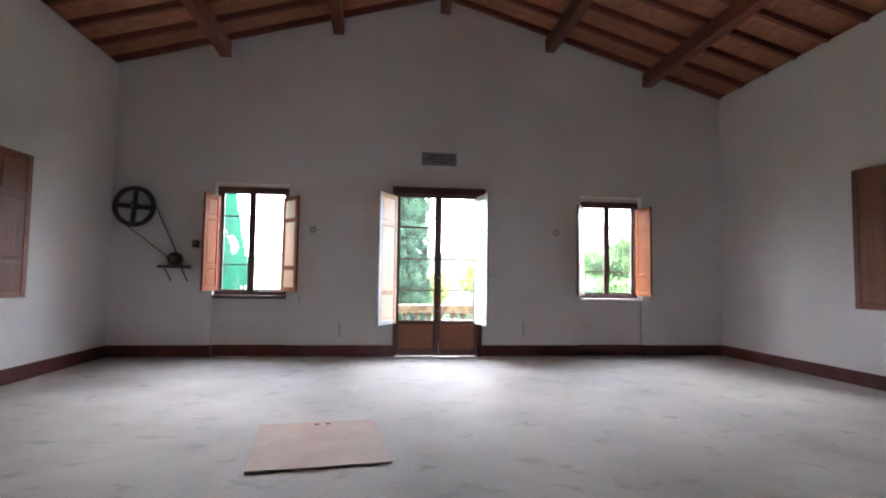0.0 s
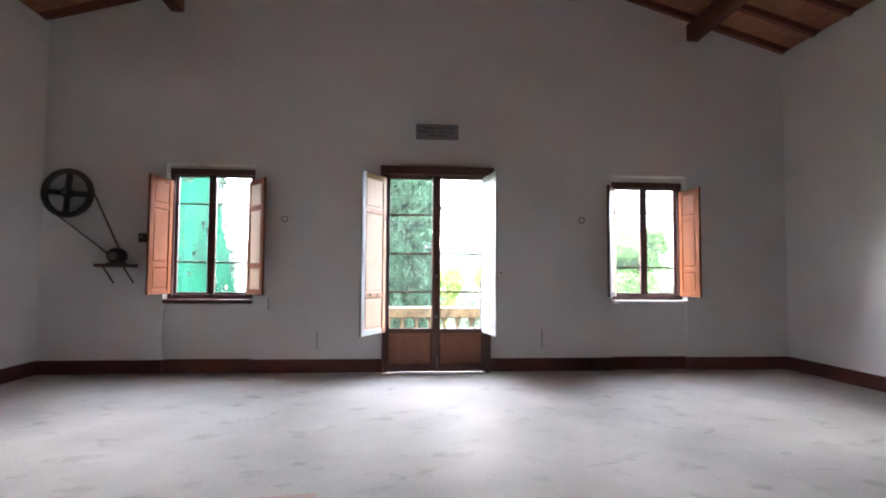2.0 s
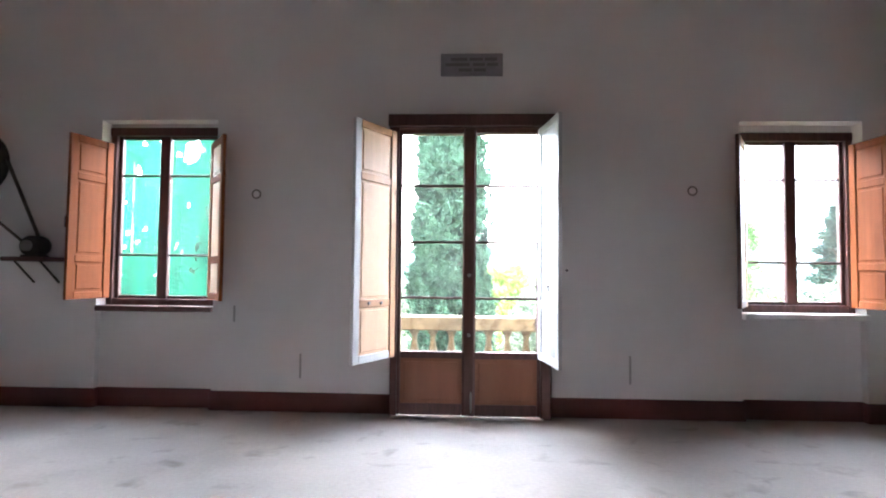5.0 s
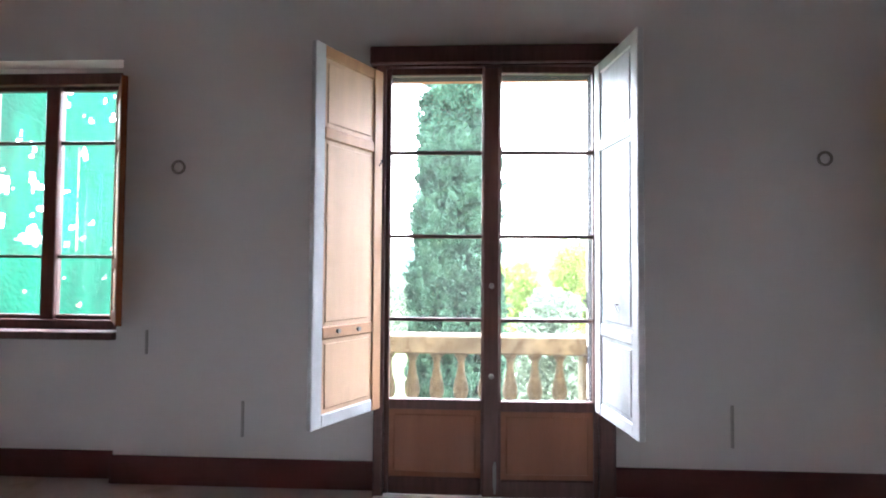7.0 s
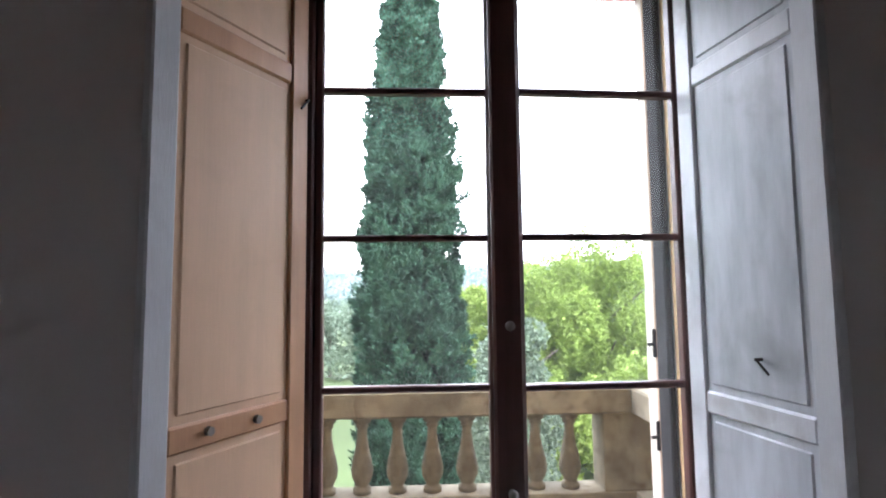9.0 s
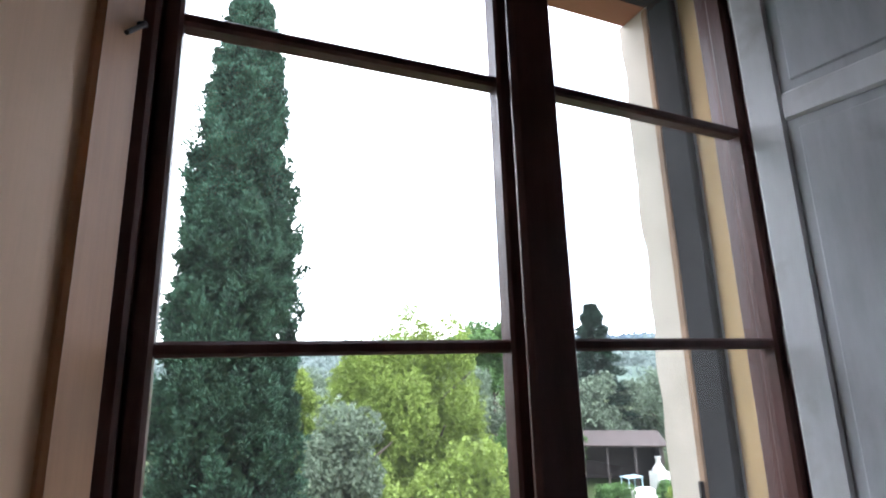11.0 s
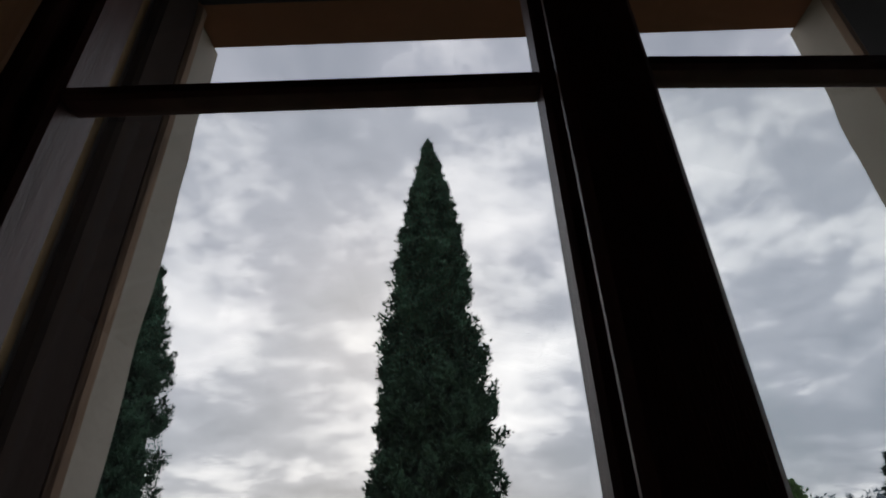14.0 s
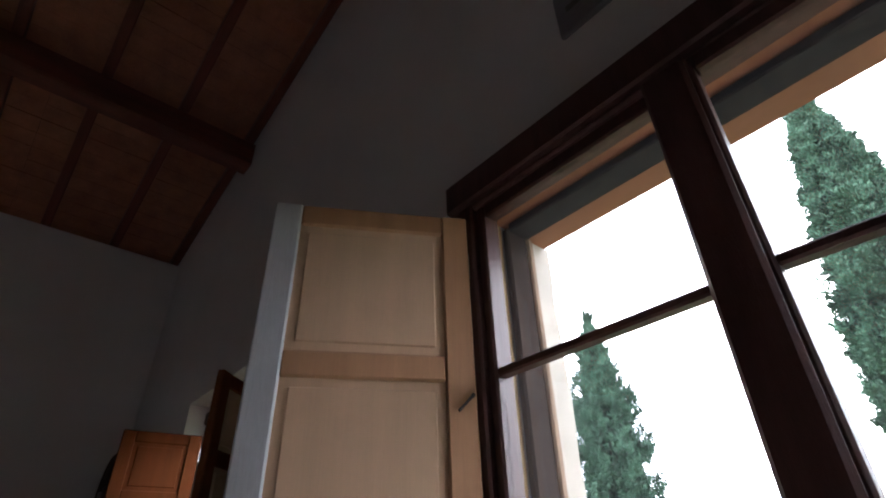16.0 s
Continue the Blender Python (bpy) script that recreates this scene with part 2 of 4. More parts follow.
# ---- mesh helpers ----
def put(name, bm, mat, smooth=False):
    me = bpy.data.meshes.new(name)
    bm.normal_update()
    bm.to_mesh(me)
    bm.free()
    me.materials.append(mat)
    if smooth:
        me.polygons.foreach_set("use_smooth", [True] * len(me.polygons))
    return new(name, me)


def part(name, bm, mat, parent, label="", smooth=False):
    ob = put(name, bm, mat, smooth)
    ob.parent = parent
    if label:
        ob["label"] = label
    return ob


def shared(name, me, parent, m):
    """One more piece on a mesh that alike pieces share."""
    ob = new(name, me)
    ob.parent = parent
    ob.matrix_basis = m
    return ob


def box(bm, x0, x1, y0, y1, z0, z1, bevel=0.0, m=None):
    r = bmesh.ops.create_cube(bm, size=1)
    vs = r["verts"]
    for v in vs:
        v.co = Vector((x0 + (v.co.x + 0.5) * (x1 - x0), y0 + (v.co.y + 0.5) * (y1 - y0), z0 + (v.co.z + 0.5) * (z1 - z0)))
    if bevel:
        es = list({e for v in vs for e in v.link_edges})
        out = bmesh.ops.bevel(bm, geom=es, offset=bevel, segments=1, affect="EDGES", profile=0.5)
        vs = list({v for f in out["faces"] for v in f.verts} | {v for v in vs if v.is_valid})
    if m is not None:
        bmesh.ops.transform(bm, matrix=m, verts=vs)
    return vs


def boxes(items, bevel=0.0, m=None):
    bm = bmesh.new()
    for it in items:
        box(bm, *it, bevel=bevel, m=m)
    return bm


def lathe(profile, seg=20, m=None):
    """A turned solid from (radius, height) pairs."""
    bm = bmesh.new()
    rings = []
    for r, z in profile:
        rings.append([bm.verts.new((r * math.cos(2 * math.pi * i / seg), r * math.sin(2 * math.pi * i / seg), z)) for i in range(seg)])
    for a, b in zip(rings, rings[1:]):
        for i in range(seg):
            bm.faces.new((a[i], a[(i + 1) % seg], b[(i + 1) % seg], b[i]))
    bm.faces.new(list(reversed(rings[0])))
    bm.faces.new(rings[-1])
    if m is not None:
        bm.transform(m)
    return bm


def torus(R, r, seg=36, sub=10, m=None, flat=1.0):
    bm = bmesh.new()
    vs = [[bm.verts.new(((R + r * math.cos(b)) * math.cos(a), (R + r * math.cos(b)) * math.sin(a), flat * r * math.sin(b)))
           for b in (2 * math.pi * j / sub for j in range(sub))] for a in (2 * math.pi * i / seg for i in range(seg))]
    for i in range(seg):
        for j in range(sub):
            bm.faces.new((vs[i][j], vs[(i + 1) % seg][j], vs[(i + 1) % seg][(j + 1) % sub], vs[i][(j + 1) % sub]))
    if m is not None:
        bm.transform(m)
    return bm


def rod(a, b, r, seg=8, bm=None):
    """A round bar from a to b."""
    bm = bm or bmesh.new()
    a, b = Vector(a), Vector(b)
    q = (b - a).to_track_quat("Z", "Y").to_matrix().to_4x4()
    bmesh.ops.create_cone(bm, cap_ends=True, segments=seg, radius1=r, radius2=r, depth=(b - a).length, matrix=Matrix.Translation((a + b) / 2) @ q)
    return bm


def thing(name, label, category, group="", at=(0, 0, 0), kind=""):
    ob = new(name)
    ob.location = at
    return tagged(ob, label, category, group, kind)


# ---- the room ----
XL, XR, YB, YF = -3.66, 6.20, -4.2, 8.20      # inner faces of the walls
RIDGE, EAVE, EAVE_R, SLOPE = 1.33, 4.47, 4.42, 0.28
PEAK = EAVE + SLOPE * (RIDGE - XL)
SLOPE_R = (PEAK - EAVE_R) / (XR - RIDGE)
THICK = 0.265
HIGH = EAVE_R + 0.02


def roof_z(x):
    return EAVE + SLOPE * (x - XL) if x < RIDGE else EAVE_R + SLOPE_R * (XR - x)


WIN_L, WIN_R, DOOR = (-2.17, -1.06), (3.69, 4.75), (0.60, 1.94)
NICHE = 0.07
SILL_L, TOP_L, SILL_R, TOP_R = 0.925, 2.672, 0.90, 2.645

y0, y1 = YF, YF + THICK
bm = boxes([
    (XL - 0.45, WIN_L[0], y0, y1, -0.3, HIGH), (WIN_L[1], DOOR[0], y0, y1, -0.3, HIGH), (DOOR[1], WIN_R[0], y0, y1, -0.3, HIGH), (WIN_R[1], XR + 0.45, y0, y1, -0.3, HIGH),
    (WIN_L[0], WIN_L[1], y0 + NICHE, y1, -0.3, SILL_L), (WIN_L[0], WIN_L[1], y0, y1, TOP_L, HIGH),
    (WIN_R[0], WIN_R[1], y0 + NICHE, y1, -0.3, SILL_R), (WIN_R[0], WIN_R[1], y0, y1, TOP_R, HIGH),
    (WIN_L[0], WIN_L[1], 8.34, y1, 2.631, TOP_L), (WIN_R[0], WIN_R[1], 8.34, y1, 2.575, TOP_R),
    (DOOR[0], DOOR[1], y0, y1, 2.60, HIGH), (DOOR[0], DOOR[1], y0, y1, -0.3, -0.02)])


def gable(bm, ya, yb):
    pts = [(XL - 0.45, HIGH), (XR + 0.45, HIGH), (XR + 0.45, HIGH + 0.1), (RIDGE, roof_z(RIDGE) + 0.12), (XL - 0.45, HIGH + 0.1)]
    a = [bm.verts.new((x, ya, z)) for x, z in pts]
    b = [bm.verts.new((x, yb, z)) for x, z in pts]
    bm.faces.new(a)
    bm.faces.new(list(reversed(b)))
    for i in range(5):
        j = (i + 1) % 5
        bm.faces.new((a[j], a[i], b[i], b[j]))


gable(bm, y0, y1)
tagged(put("wall_north", bm, PLASTER), "white plastered gable wall with door and windows", "wall", kind="structure")
bm = boxes([(XL - 0.45, XR + 0.45, YB - 0.3, YB, -0.3, HIGH)])
gable(bm, YB - 0.3, YB)
tagged(put("wall_south", bm, PLASTER), "plain white plastered gable wall", "wall", kind="structure")
SIDE_L, SIDE_R = (5.15, 5.70, 0.95, 2.55), (4.55, 5.10, 0.93, 2.62)   # side windows: y, y, sill, head


def side_wall(name, xa, xb, win):
    a, b, s, h = win
    bm = boxes([(xa, xb, YB, a, -0.3, HIGH), (xa, xb, b, YF, -0.3, HIGH), (xa, xb, a, b, -0.3, s), (xa, xb, a, b, h, HIGH)])
    tagged(put(name, bm, PLASTER), "white plastered side wall with a window", "wall", kind="structure")


side_wall("wall_west", XL - 0.45, XL, SIDE_L)
side_wall("wall_east", XR, XR + 0.45, SIDE_R)
bm = bmesh.new()
bmesh.ops.create_grid(bm, x_segments=40, y_segments=50, size=0.5)
for v in bm.verts:
    v.co = Vector((XL + (v.co.x + 0.5) * (XR - XL), YB + (v.co.y + 0.5) * (YF + 0.17 - YB), 0.0))
    v.co.z = 0.004 * noise.noise(v.co * 1.3) - 0.002
tagged(put("floor", bm, CONCRETE, True), "bare grey screed floor with stains and dust", "floor", kind="structure")
tagged(put("floor_slab", boxes([(XL - 0.1, XR + 0.1, YB - 0.1, YF + 0.2, -0.3, -0.012)]), CONCRETE), "concrete slab under the floor", "floor", kind="structure")

# skirting, stepping back in the window niches
H = 0.172
runs = [(XL + 0.02, WIN_L[0], 0), (WIN_L[0], WIN_L[1], NICHE), (WIN_L[1], 0.595, 0), (2.015, WIN_R[0], 0), (WIN_R[0], WIN_R[1], NICHE), (WIN_R[1], XR - 0.02, 0)]
items = [(a, b, YF + d - 0.018, YF + d + 0.002, 0.0, H) for a, b, d in runs]
items += [(a - 0.002 if side else a - 0.014, a + 0.016 if side else a + 0.002, YF - 0.016, YF + NICHE - 0.019, 0.0, H - 0.002) for w in (WIN_L, WIN_R) for a, side in ((w[0], 1), (w[1], 0))]
items += [(XL - 0.002, XL + 0.018, YB, YF - 0.002, 0, H), (XR - 0.018, XR + 0.002, YB, YF - 0.002, 0, H), (XL + 0.02, XR - 0.02, YB - 0.002, YB + 0.018, 0, H)]
tagged(put("baseboard", boxes(items, 0.003), SKIRT), "dark red-brown painted skirting along the walls", "baseboard", kind="structure")

# roof: terracotta laid over rafters, on purlins
bm = bmesh.new()
ang_l, ang_r = math.atan(SLOPE), math.atan(SLOPE_R)
rng = random.Random(4)
for side, ang, span in ((-1, ang_l, RIDGE - XL), (1, ang_r, XR - RIDGE)):
    length = (span + 0.4) / math.cos(ang)
    base = Matrix.Translation((RIDGE, 0, roof_z(RIDGE) + 0.09)) @ Matrix.Rotation(ang * side, 4, "Y")
    y = YB - 0.15
    while y < YF + 0.1:
        x = 0.0
        while x < length:
            d = rng.uniform(-0.003, 0.003)
            xa, xb = (x + 0.002, x + 0.148) if side > 0 else (-x - 0.148, -x - 0.002)
            vs = [Vector((p, q, d)) for p, q in ((xa, y + 0.002), (xa, y + 0.298), (xb, y + 0.298), (xb, y + 0.002))]
            lo = [bm.verts.new(base @ v) for v in vs]
            hi = [bm.verts.new(base @ (v + Vector((0, 0, 0.025)))) for v in vs]
            bm.faces.new(lo)
            for i in range(4):
                bm.faces.new((lo[(i + 1) % 4], lo[i], hi[i], hi[(i + 1) % 4]))
            x += 0.15
        y += 0.30
    box(bm, *((0, length) if side > 0 else (-length, 0)), YB - 0.2, YF + 0.2, 0.016, 0.10, m=base)
tagged(put("ceiling", bm, TERRA), "terracotta tile ceiling between dark wooden rafters", "ceiling", kind="structure")

for side, ang, span in ((-1, ang_l, RIDGE - XL), (1, ang_r, XR - RIDGE)):
    length = (span + 0.1) / math.cos(ang)
    bm = bmesh.new()
    box(bm, *((0.02, length) if side > 0 else (-length, -0.02)), -0.037, 0.037, 0.0, 0.088, bevel=0.006)
    first = None
    y = YF - 0.045
    while y > YB:
        m = Matrix.Translation((RIDGE, y, roof_z(RIDGE))) @ Matrix.Rotation(ang * side, 4, "Y")
        if first is None:
            first = put("rafter", bm, RAFTER)
            tagged(first, "dark stained wooden rafter under terracotta tiles", "rafter", "rafters", kind="")
            first.matrix_basis = m
        else:
            copy_thing(first, m)
        y -= 0.56
first = None
for x in (RIDGE + 0.04, -0.36, -2.10, 3.16, 4.88):
    z = roof_z(x) - 0.002
    if first is None:
        first = put("roof_beam", boxes([(-0.085, 0.085, YB - 0.1, YF + 0.08, -0.245, 0)], 0.015), BEAM)
        tagged(first, "heavy dark brown wooden roof beam", "beam", "roof beams")
        first.location = (x, 0, z)
    else:
        copy_thing(first, pose(x, 0, z))


# ---- door and windows ----
def shutter(label, hinge, z0, z1, width, angle, swing, mat, edge_mat, panels, group, studs=(), category="shutter", panel_mat=None):
    """A panelled inner shutter on a hinge; angle from the wall's inward normal, swing -1 to the left, +1 to the right."""
    s = thing("shutter", label, category, group, at=(hinge[0], hinge[1], z0))
    dx, dy = swing * math.sin(radians(angle)), -math.cos(radians(angle))
    s.rotation_euler = (0, 0, math.atan2(dy, dx))
    h, w, t, st = z1 - z0, width, 0.034, 0.075
    rails = [0.0] + [p for p in panels] + [h - st * 0.9]
    part("hinge_stile", boxes([(0, st, -t / 2, t / 2, 0, h)], 0.005), mat, s)
    part("outer_stile", boxes([(w - st, w, -t / 2, t / 2, 0, h)], 0.005), edge_mat, s)
    for r in rails:
        part("rail", boxes([(st - 0.002, w - st + 0.002, -t / 2 + 0.002, t / 2 - 0.002, r, r + st * 0.9)], 0.006), edge_mat if r == 0 else mat, s)
    for a, b in zip(rails, rails[1:]):
        bm = bmesh.new()
        box(bm, st - 0.006, w - st + 0.006, -0.006, 0.006, a + st * 0.9 - 0.006, b + 0.006)
        box(bm, st + 0.022, w - st - 0.022, -0.011, 0.011, a + st * 0.9 + 0.022, b - 0.022, bevel=0.004)
        part("panel", bm, panel_mat or mat, s)
    for f in (0.08, 0.5, 0.92):
        part("hinge", rod((0, 0, h * f - 0.04), (0, 0, h * f + 0.04), 0.009), STEEL, s)
    for u, v in studs:
        part("stud", rod((u, -t / 2 - 0.012, v), (u, t / 2 + 0.012, v), 0.012), STEEL, s)
    return s


def sash(window, x0, x1, y, z0, z1, bars, mat, name="sash", bottom=0.055, top=0.055, left=0.05, right=0.05, panel_to=None, glass=GLASS):
    """One glazed leaf between x0 and x1; bars: heights of its glazing bars."""
    d = 0.022
    items = [(x0, x0 + left, y - d, y + d, z0, z1), (x1 - right, x1, y - d, y + d, z0, z1), (x0 + left, x1 - right, y - d + 0.002, y + d - 0.002, z1 - top, z1)]
    g0 = panel_to if panel_to else z0 + bottom
    items.append((x0 + left, x1 - right, y - d + 0.002, y + d - 0.002, g0 - 0.06 if panel_to else z0, g0))
    if panel_to:
        items.append((x0 + left, x1 - right, y - d + 0.002, y + d - 0.002, z0, z0 + 0.10))
    s = part(name, boxes(items, 0.006), mat, window)
    s["label"] = "dark brown glazed leaf"
    if panel_to:
        bm = boxes([(x0 + left - 0.005, x1 - right + 0.005, y - 0.008, y + 0.008, z0 + 0.09, g0 - 0.055)])
        box(bm, x0 + left + 0.03, x1 - right - 0.03, y - 0.016, y + 0.016, z0 + 0.13, g0 - 0.09, bevel=0.006)
        part("panel", bm, REDWOOD, s, "red-brown solid lower panel")
    for z in bars:
        part("glazing_bar", boxes([(x0 + left - 0.003, x1 - right + 0.003, y - 0.018, y + 0.018, z - 0.011, z + 0.011)], 0.005), mat, s)
    cuts = [g0] + list(bars) + [z1 - top]
    for a, b in zip(cuts, cuts[1:]):
        p = part("pane", boxes([(x0 + left - 0.004, x1 - right + 0.004, y + 0.004, y + 0.007, a + 0.004, b - 0.004)]), glass, s)
        p.visible_shadow = False
    return s


HONEY = material("honey_pine", (0.54, 0.29, 0.15), 0.5, spread=0.12, scale=2.4, fine=28, stretch=(7, 7, 0.4), bump=0.1, stain=0.15, stain_scale=6)
WORNWHITE = material("worn_white_paint", (0.60, 0.60, 0.62), 0.4, spread=0.10, scale=3, fine=20, stretch=(3, 3, 0.6), bump=0.25, stain=0.5, stain_scale=5)
GREYPAINT = material("worn_grey_white_paint", (0.45, 0.46, 0.485), 0.4, spread=0.24, scale=2.2, fine=14, stretch=(3, 3, 0.6), bump=0.25, stain=0.45, stain_scale=4)

# french door: the frame stands proud of the wall
D = thing("door_1", "tall french door with dark brown frame and glazed leaves", "door", at=(0, 0, 0), kind="structure")
GY = 8.125
part("door_frame", boxes([(0.595, 0.655, 8.085, 8.203, 0.0, 2.575), (1.915, 2.01, 8.085, 8.203, 0.0, 2.575)], 0.006), DARKWOOD, D)
part("door_head", boxes([(0.555, 2.045, 8.07, 8.205, 2.575, 2.685), (0.56, 2.04, 8.09, 8.199, 2.555, 2.575)], 0.008), DARKWOOD, D)
sash(D, 0.655, 1.285, GY, 0.02, 2.56, (2.045, 1.54, 1.045), DARKWOOD, "door_leaf", left=0.03, right=0.055, top=0.045, panel_to=0.575)
ajar = sash(D, 1.285, 1.915, GY, 0.02, 2.56, (2.04, 1.54, 1.045), DARKWOOD, "door_leaf", left=0.06, right=0.03, top=0.045, panel_to=0.575)
AJAR = Matrix.Translation((1.915, GY, 0)) @ Matrix.Rotation(radians(2.1), 4, "Z") @ Matrix.Translation((-1.915, -GY, 0))
ajar.matrix_basis = AJAR
part("astragal", boxes([(1.235, 1.335, 8.083, 8.106, 0.03, 2.55)], 0.009), DARKWOOD, ajar, "dark brown cover strip where the leaves meet")
for z in (1.25, 0.73):
    part("door_knob", lathe([(0.004, 0), (0.012, 0.004), (0.006, 0.014), (0.016, 0.026), (0.014, 0.038), (0.003, 0.042)], 14, pose(1.285, 8.084, z, 90)), STEEL, ajar, "small worn steel knob", True)
bm = boxes([(1.297, 1.317, 8.070, 8.083, 0.09, 0.22)], 0.003)
rod((1.307, 8.066, 0.06), (1.307, 8.066, 0.24), 0.006, bm=bm)
part("bolt", bm, STEEL, ajar, "steel shoot bolt")
part("threshold", boxes([(0.60, 1.94, 8.07, 8.52, -0.03, 0.014)], 0.006), MARBLE, D, "worn pale stone threshold")

left_leaf = shutter("bare pine inner shutter with pale edge, swung open beside the door", (0.625, 8.085), 0.525, 2.525, 0.545, 30, -1, HONEY, WHITEPAINT, (0.45, 1.50), "door shutters", panel_mat=PALEWOOD, studs=((0.20, 0.484), (0.36, 0.488)))
part("hook", rod((0.012, 0.026, 1.465), (0.05, 0.032, 1.425), 0.0035, bm=rod((0.012, 0.01, 1.465), (0.012, 0.028, 1.465), 0.005)), IRON, left_leaf, "small iron hook")
right_leaf = shutter("white painted inner shutter with worn paint, swung open beside the door", (1.905, 8.085), 0.525, 2.545, 0.535, 9, 1, WORNWHITE, WHITEPAINT, (0.45, 1.50), "door shutters", panel_mat=GREYPAINT)
part("hook", rod((0.30, -0.03, 0.64), (0.34, -0.03, 0.605), 0.0035, bm=rod((0.30, -0.008, 0.64), (0.30, -0.032, 0.64), 0.005)), IRON, right_leaf, "small iron hook")


def window(name, label, xa, xb, sill, head, z0, z1, mid, bars, glass, y=8.385):
    w = thing(name, label, "window", kind="structure")
    part("window_frame", boxes([(xa, xa + 0.06, y - 0.06, y + 0.08, z0, z1), (xb - 0.06, xb, y - 0.06, y + 0.08, z0, z1), (xa + 0.003, xb - 0.003, y - 0.075, y - 0.06, z1 - 0.08, z1 - 0.002), (xa + 0.06, xb - 0.06, y - 0.06, y + 0.08, z1 - 0.075, z1 - 0.02), (xa + 0.06, xb - 0.06, y - 0.06, y + 0.08, z0, z0 + 0.07)], 0.005), DARKWOOD, w)
    sash(w, xa + 0.06, mid, y, z0 + 0.07, z1 - 0.075, bars, DARKWOOD, left=0.035, right=0.045, bottom=0.03, top=0.03, glass=glass)
    sash(w, mid, xb - 0.06, y, z0 + 0.07, z1 - 0.075, bars, DARKWOOD, left=0.045, right=0.035, bottom=0.03, top=0.03, glass=glass)
    part("cover_strip", boxes([(mid - 0.05, mid + 0.05, y - 0.045, y - 0.022, z0 + 0.07, z1 - 0.08)], 0.007), DARKWOOD, w)
    return w


W1 = window("window_1", "small dark brown window with six panes", WIN_L[0], WIN_L[1], SILL_L, TOP_L, 0.925, 2.633, -1.64, (2.177, 1.41), GLASS)
part("window_sill", boxes([(WIN_L[0] + 0.004, WIN_L[1] - 0.004, 8.17, 8.44, 0.885, 0.935)], 0.006), DARKWOOD, W1)
W2 = window("window_2", "small dark brown casement window with clear panes", WIN_R[0], WIN_R[1], SILL_R, TOP_R, 0.938, 2.577, 4.21, (2.152, 1.389), GLASS)
part("window_sill", boxes([(WIN_R[0] + 0.004, WIN_R[1] - 0.004, 8.14, 8.52, 0.885, 0.94)], 0.008), MARBLE, W2, "white stone sill")
shutter("orange-brown panelled inner shutter, swung open", (WIN_L[0] + 0.035, 8.31), 1.0, 2.475, 0.45, 11, -1, ORANGEWOOD, ORANGEWOOD, (0.33, 1.07), "window shutters")
# Panels get the pale wood to paint daylight on their window side.
shutter("brown panelled inner shutter, panels coloured pale for daylight, half open", (WIN_L[1] - 0.10, 8.31), 1.0, 2.475, 0.47, 38, 1, ORANGEWOOD, ORANGEWOOD, (0.33, 1.07), "window shutters", panel_mat=PALEWOOD)
# Pale wood here is the lit face put into the colour.
shutter("inner shutter coloured pale for the daylight on it, half open", (WIN_R[0] + 0.09, 8.31), 0.99, 2.47, 0.44, 33, -1, PALEWOOD, DARKWOOD, (0.33, 1.05), "window shutters")
shutter("orange-brown panelled inner shutter, standing open", (WIN_R[1] - 0.035, 8.31), 0.99, 2.455, 0.44, 5, 1, ORANGEWOOD, ORANGEWOOD, (0.33, 1.05), "window shutters")


def side_window(name, x, win, swing):
    """A casement in a side wall, glazed in two leaves."""
    a, b, s, h = win
    w = thing(name, "brown casement window in the side wall", "window", kind="structure", at=(x, 0, 0))
    part("window_frame", boxes([(-0.05, 0.05, a, a + 0.06, s, h), (-0.05, 0.05, b - 0.06, b, s, h), (-0.05, 0.05, a + 0.06, b - 0.06, s, s + 0.06), (-0.05, 0.05, a + 0.06, b - 0.06, h - 0.06, h), (-0.05, 0.05, (a + b) / 2 - 0.05, (a + b) / 2 + 0.05, s + 0.06, h - 0.06)], 0.005), DARKWOOD, w)
    for ya, yb in ((a + 0.06, (a + b) / 2 - 0.05), ((a + b) / 2 + 0.05, b - 0.06)):
        p = part("pane", boxes([(-0.002, 0.002, ya, yb, s + 0.06, h - 0.06)]), GLASS, w)
        p.visible_shadow = False


side_window("window_3", XL - 0.10, SIDE_L, 1)
side_window("window_4", XR + 0.10, SIDE_R, -1)


SIDEWOOD = material("red_brown_shutter_paint", (0.22, 0.075, 0.038), 0.5, spread=0.2, scale=3, fine=40, stretch=(9, 9, 0.5), bump=0.15)


def side_shutter(x, y, z0, z1, width, out, along, label):
    s = shutter(label, (0, 0), z0, z1, width, 0, 1, SIDEWOOD, SIDEWOOD, (0.36, 1.10), "side window shutters")
    s.matrix_basis = Matrix.Translation((x + out * 0.03, y, z0)) @ Matrix.Rotation(radians(90 - out * 5 if along > 0 else -90 + out * 4), 4, "Z")


side_shutter(XL, SIDE_L[1], 0.95, 2.56, 0.52, 1, 1, "brown panelled inner shutter folded back on the wall")
side_shutter(XL, SIDE_L[0], 0.95, 2.56, 0.52, 1, -1, "brown panelled inner shutter folded back on the wall")
side_shutter(XR, SIDE_R[1], 0.93, 2.62, 0.46, -1, 1, "red-brown panelled inner shutter folded back on the wall")
side_shutter(XR, SIDE_R[0], 0.93, 2.62, 0.46, -1, -1, "red-brown panelled inner shutter folded back on the wall")

# the door opening behind the leaves: ochre wall, dark stop, weathered edge, pale plaster
SLATE = material("dark_slate_paint", (0.042, 0.040, 0.040), 0.95, spec=0.08, spread=0.3, scale=5, fine=50, stretch=(3, 3, 0.5), stain=0.2, stain_scale=6)
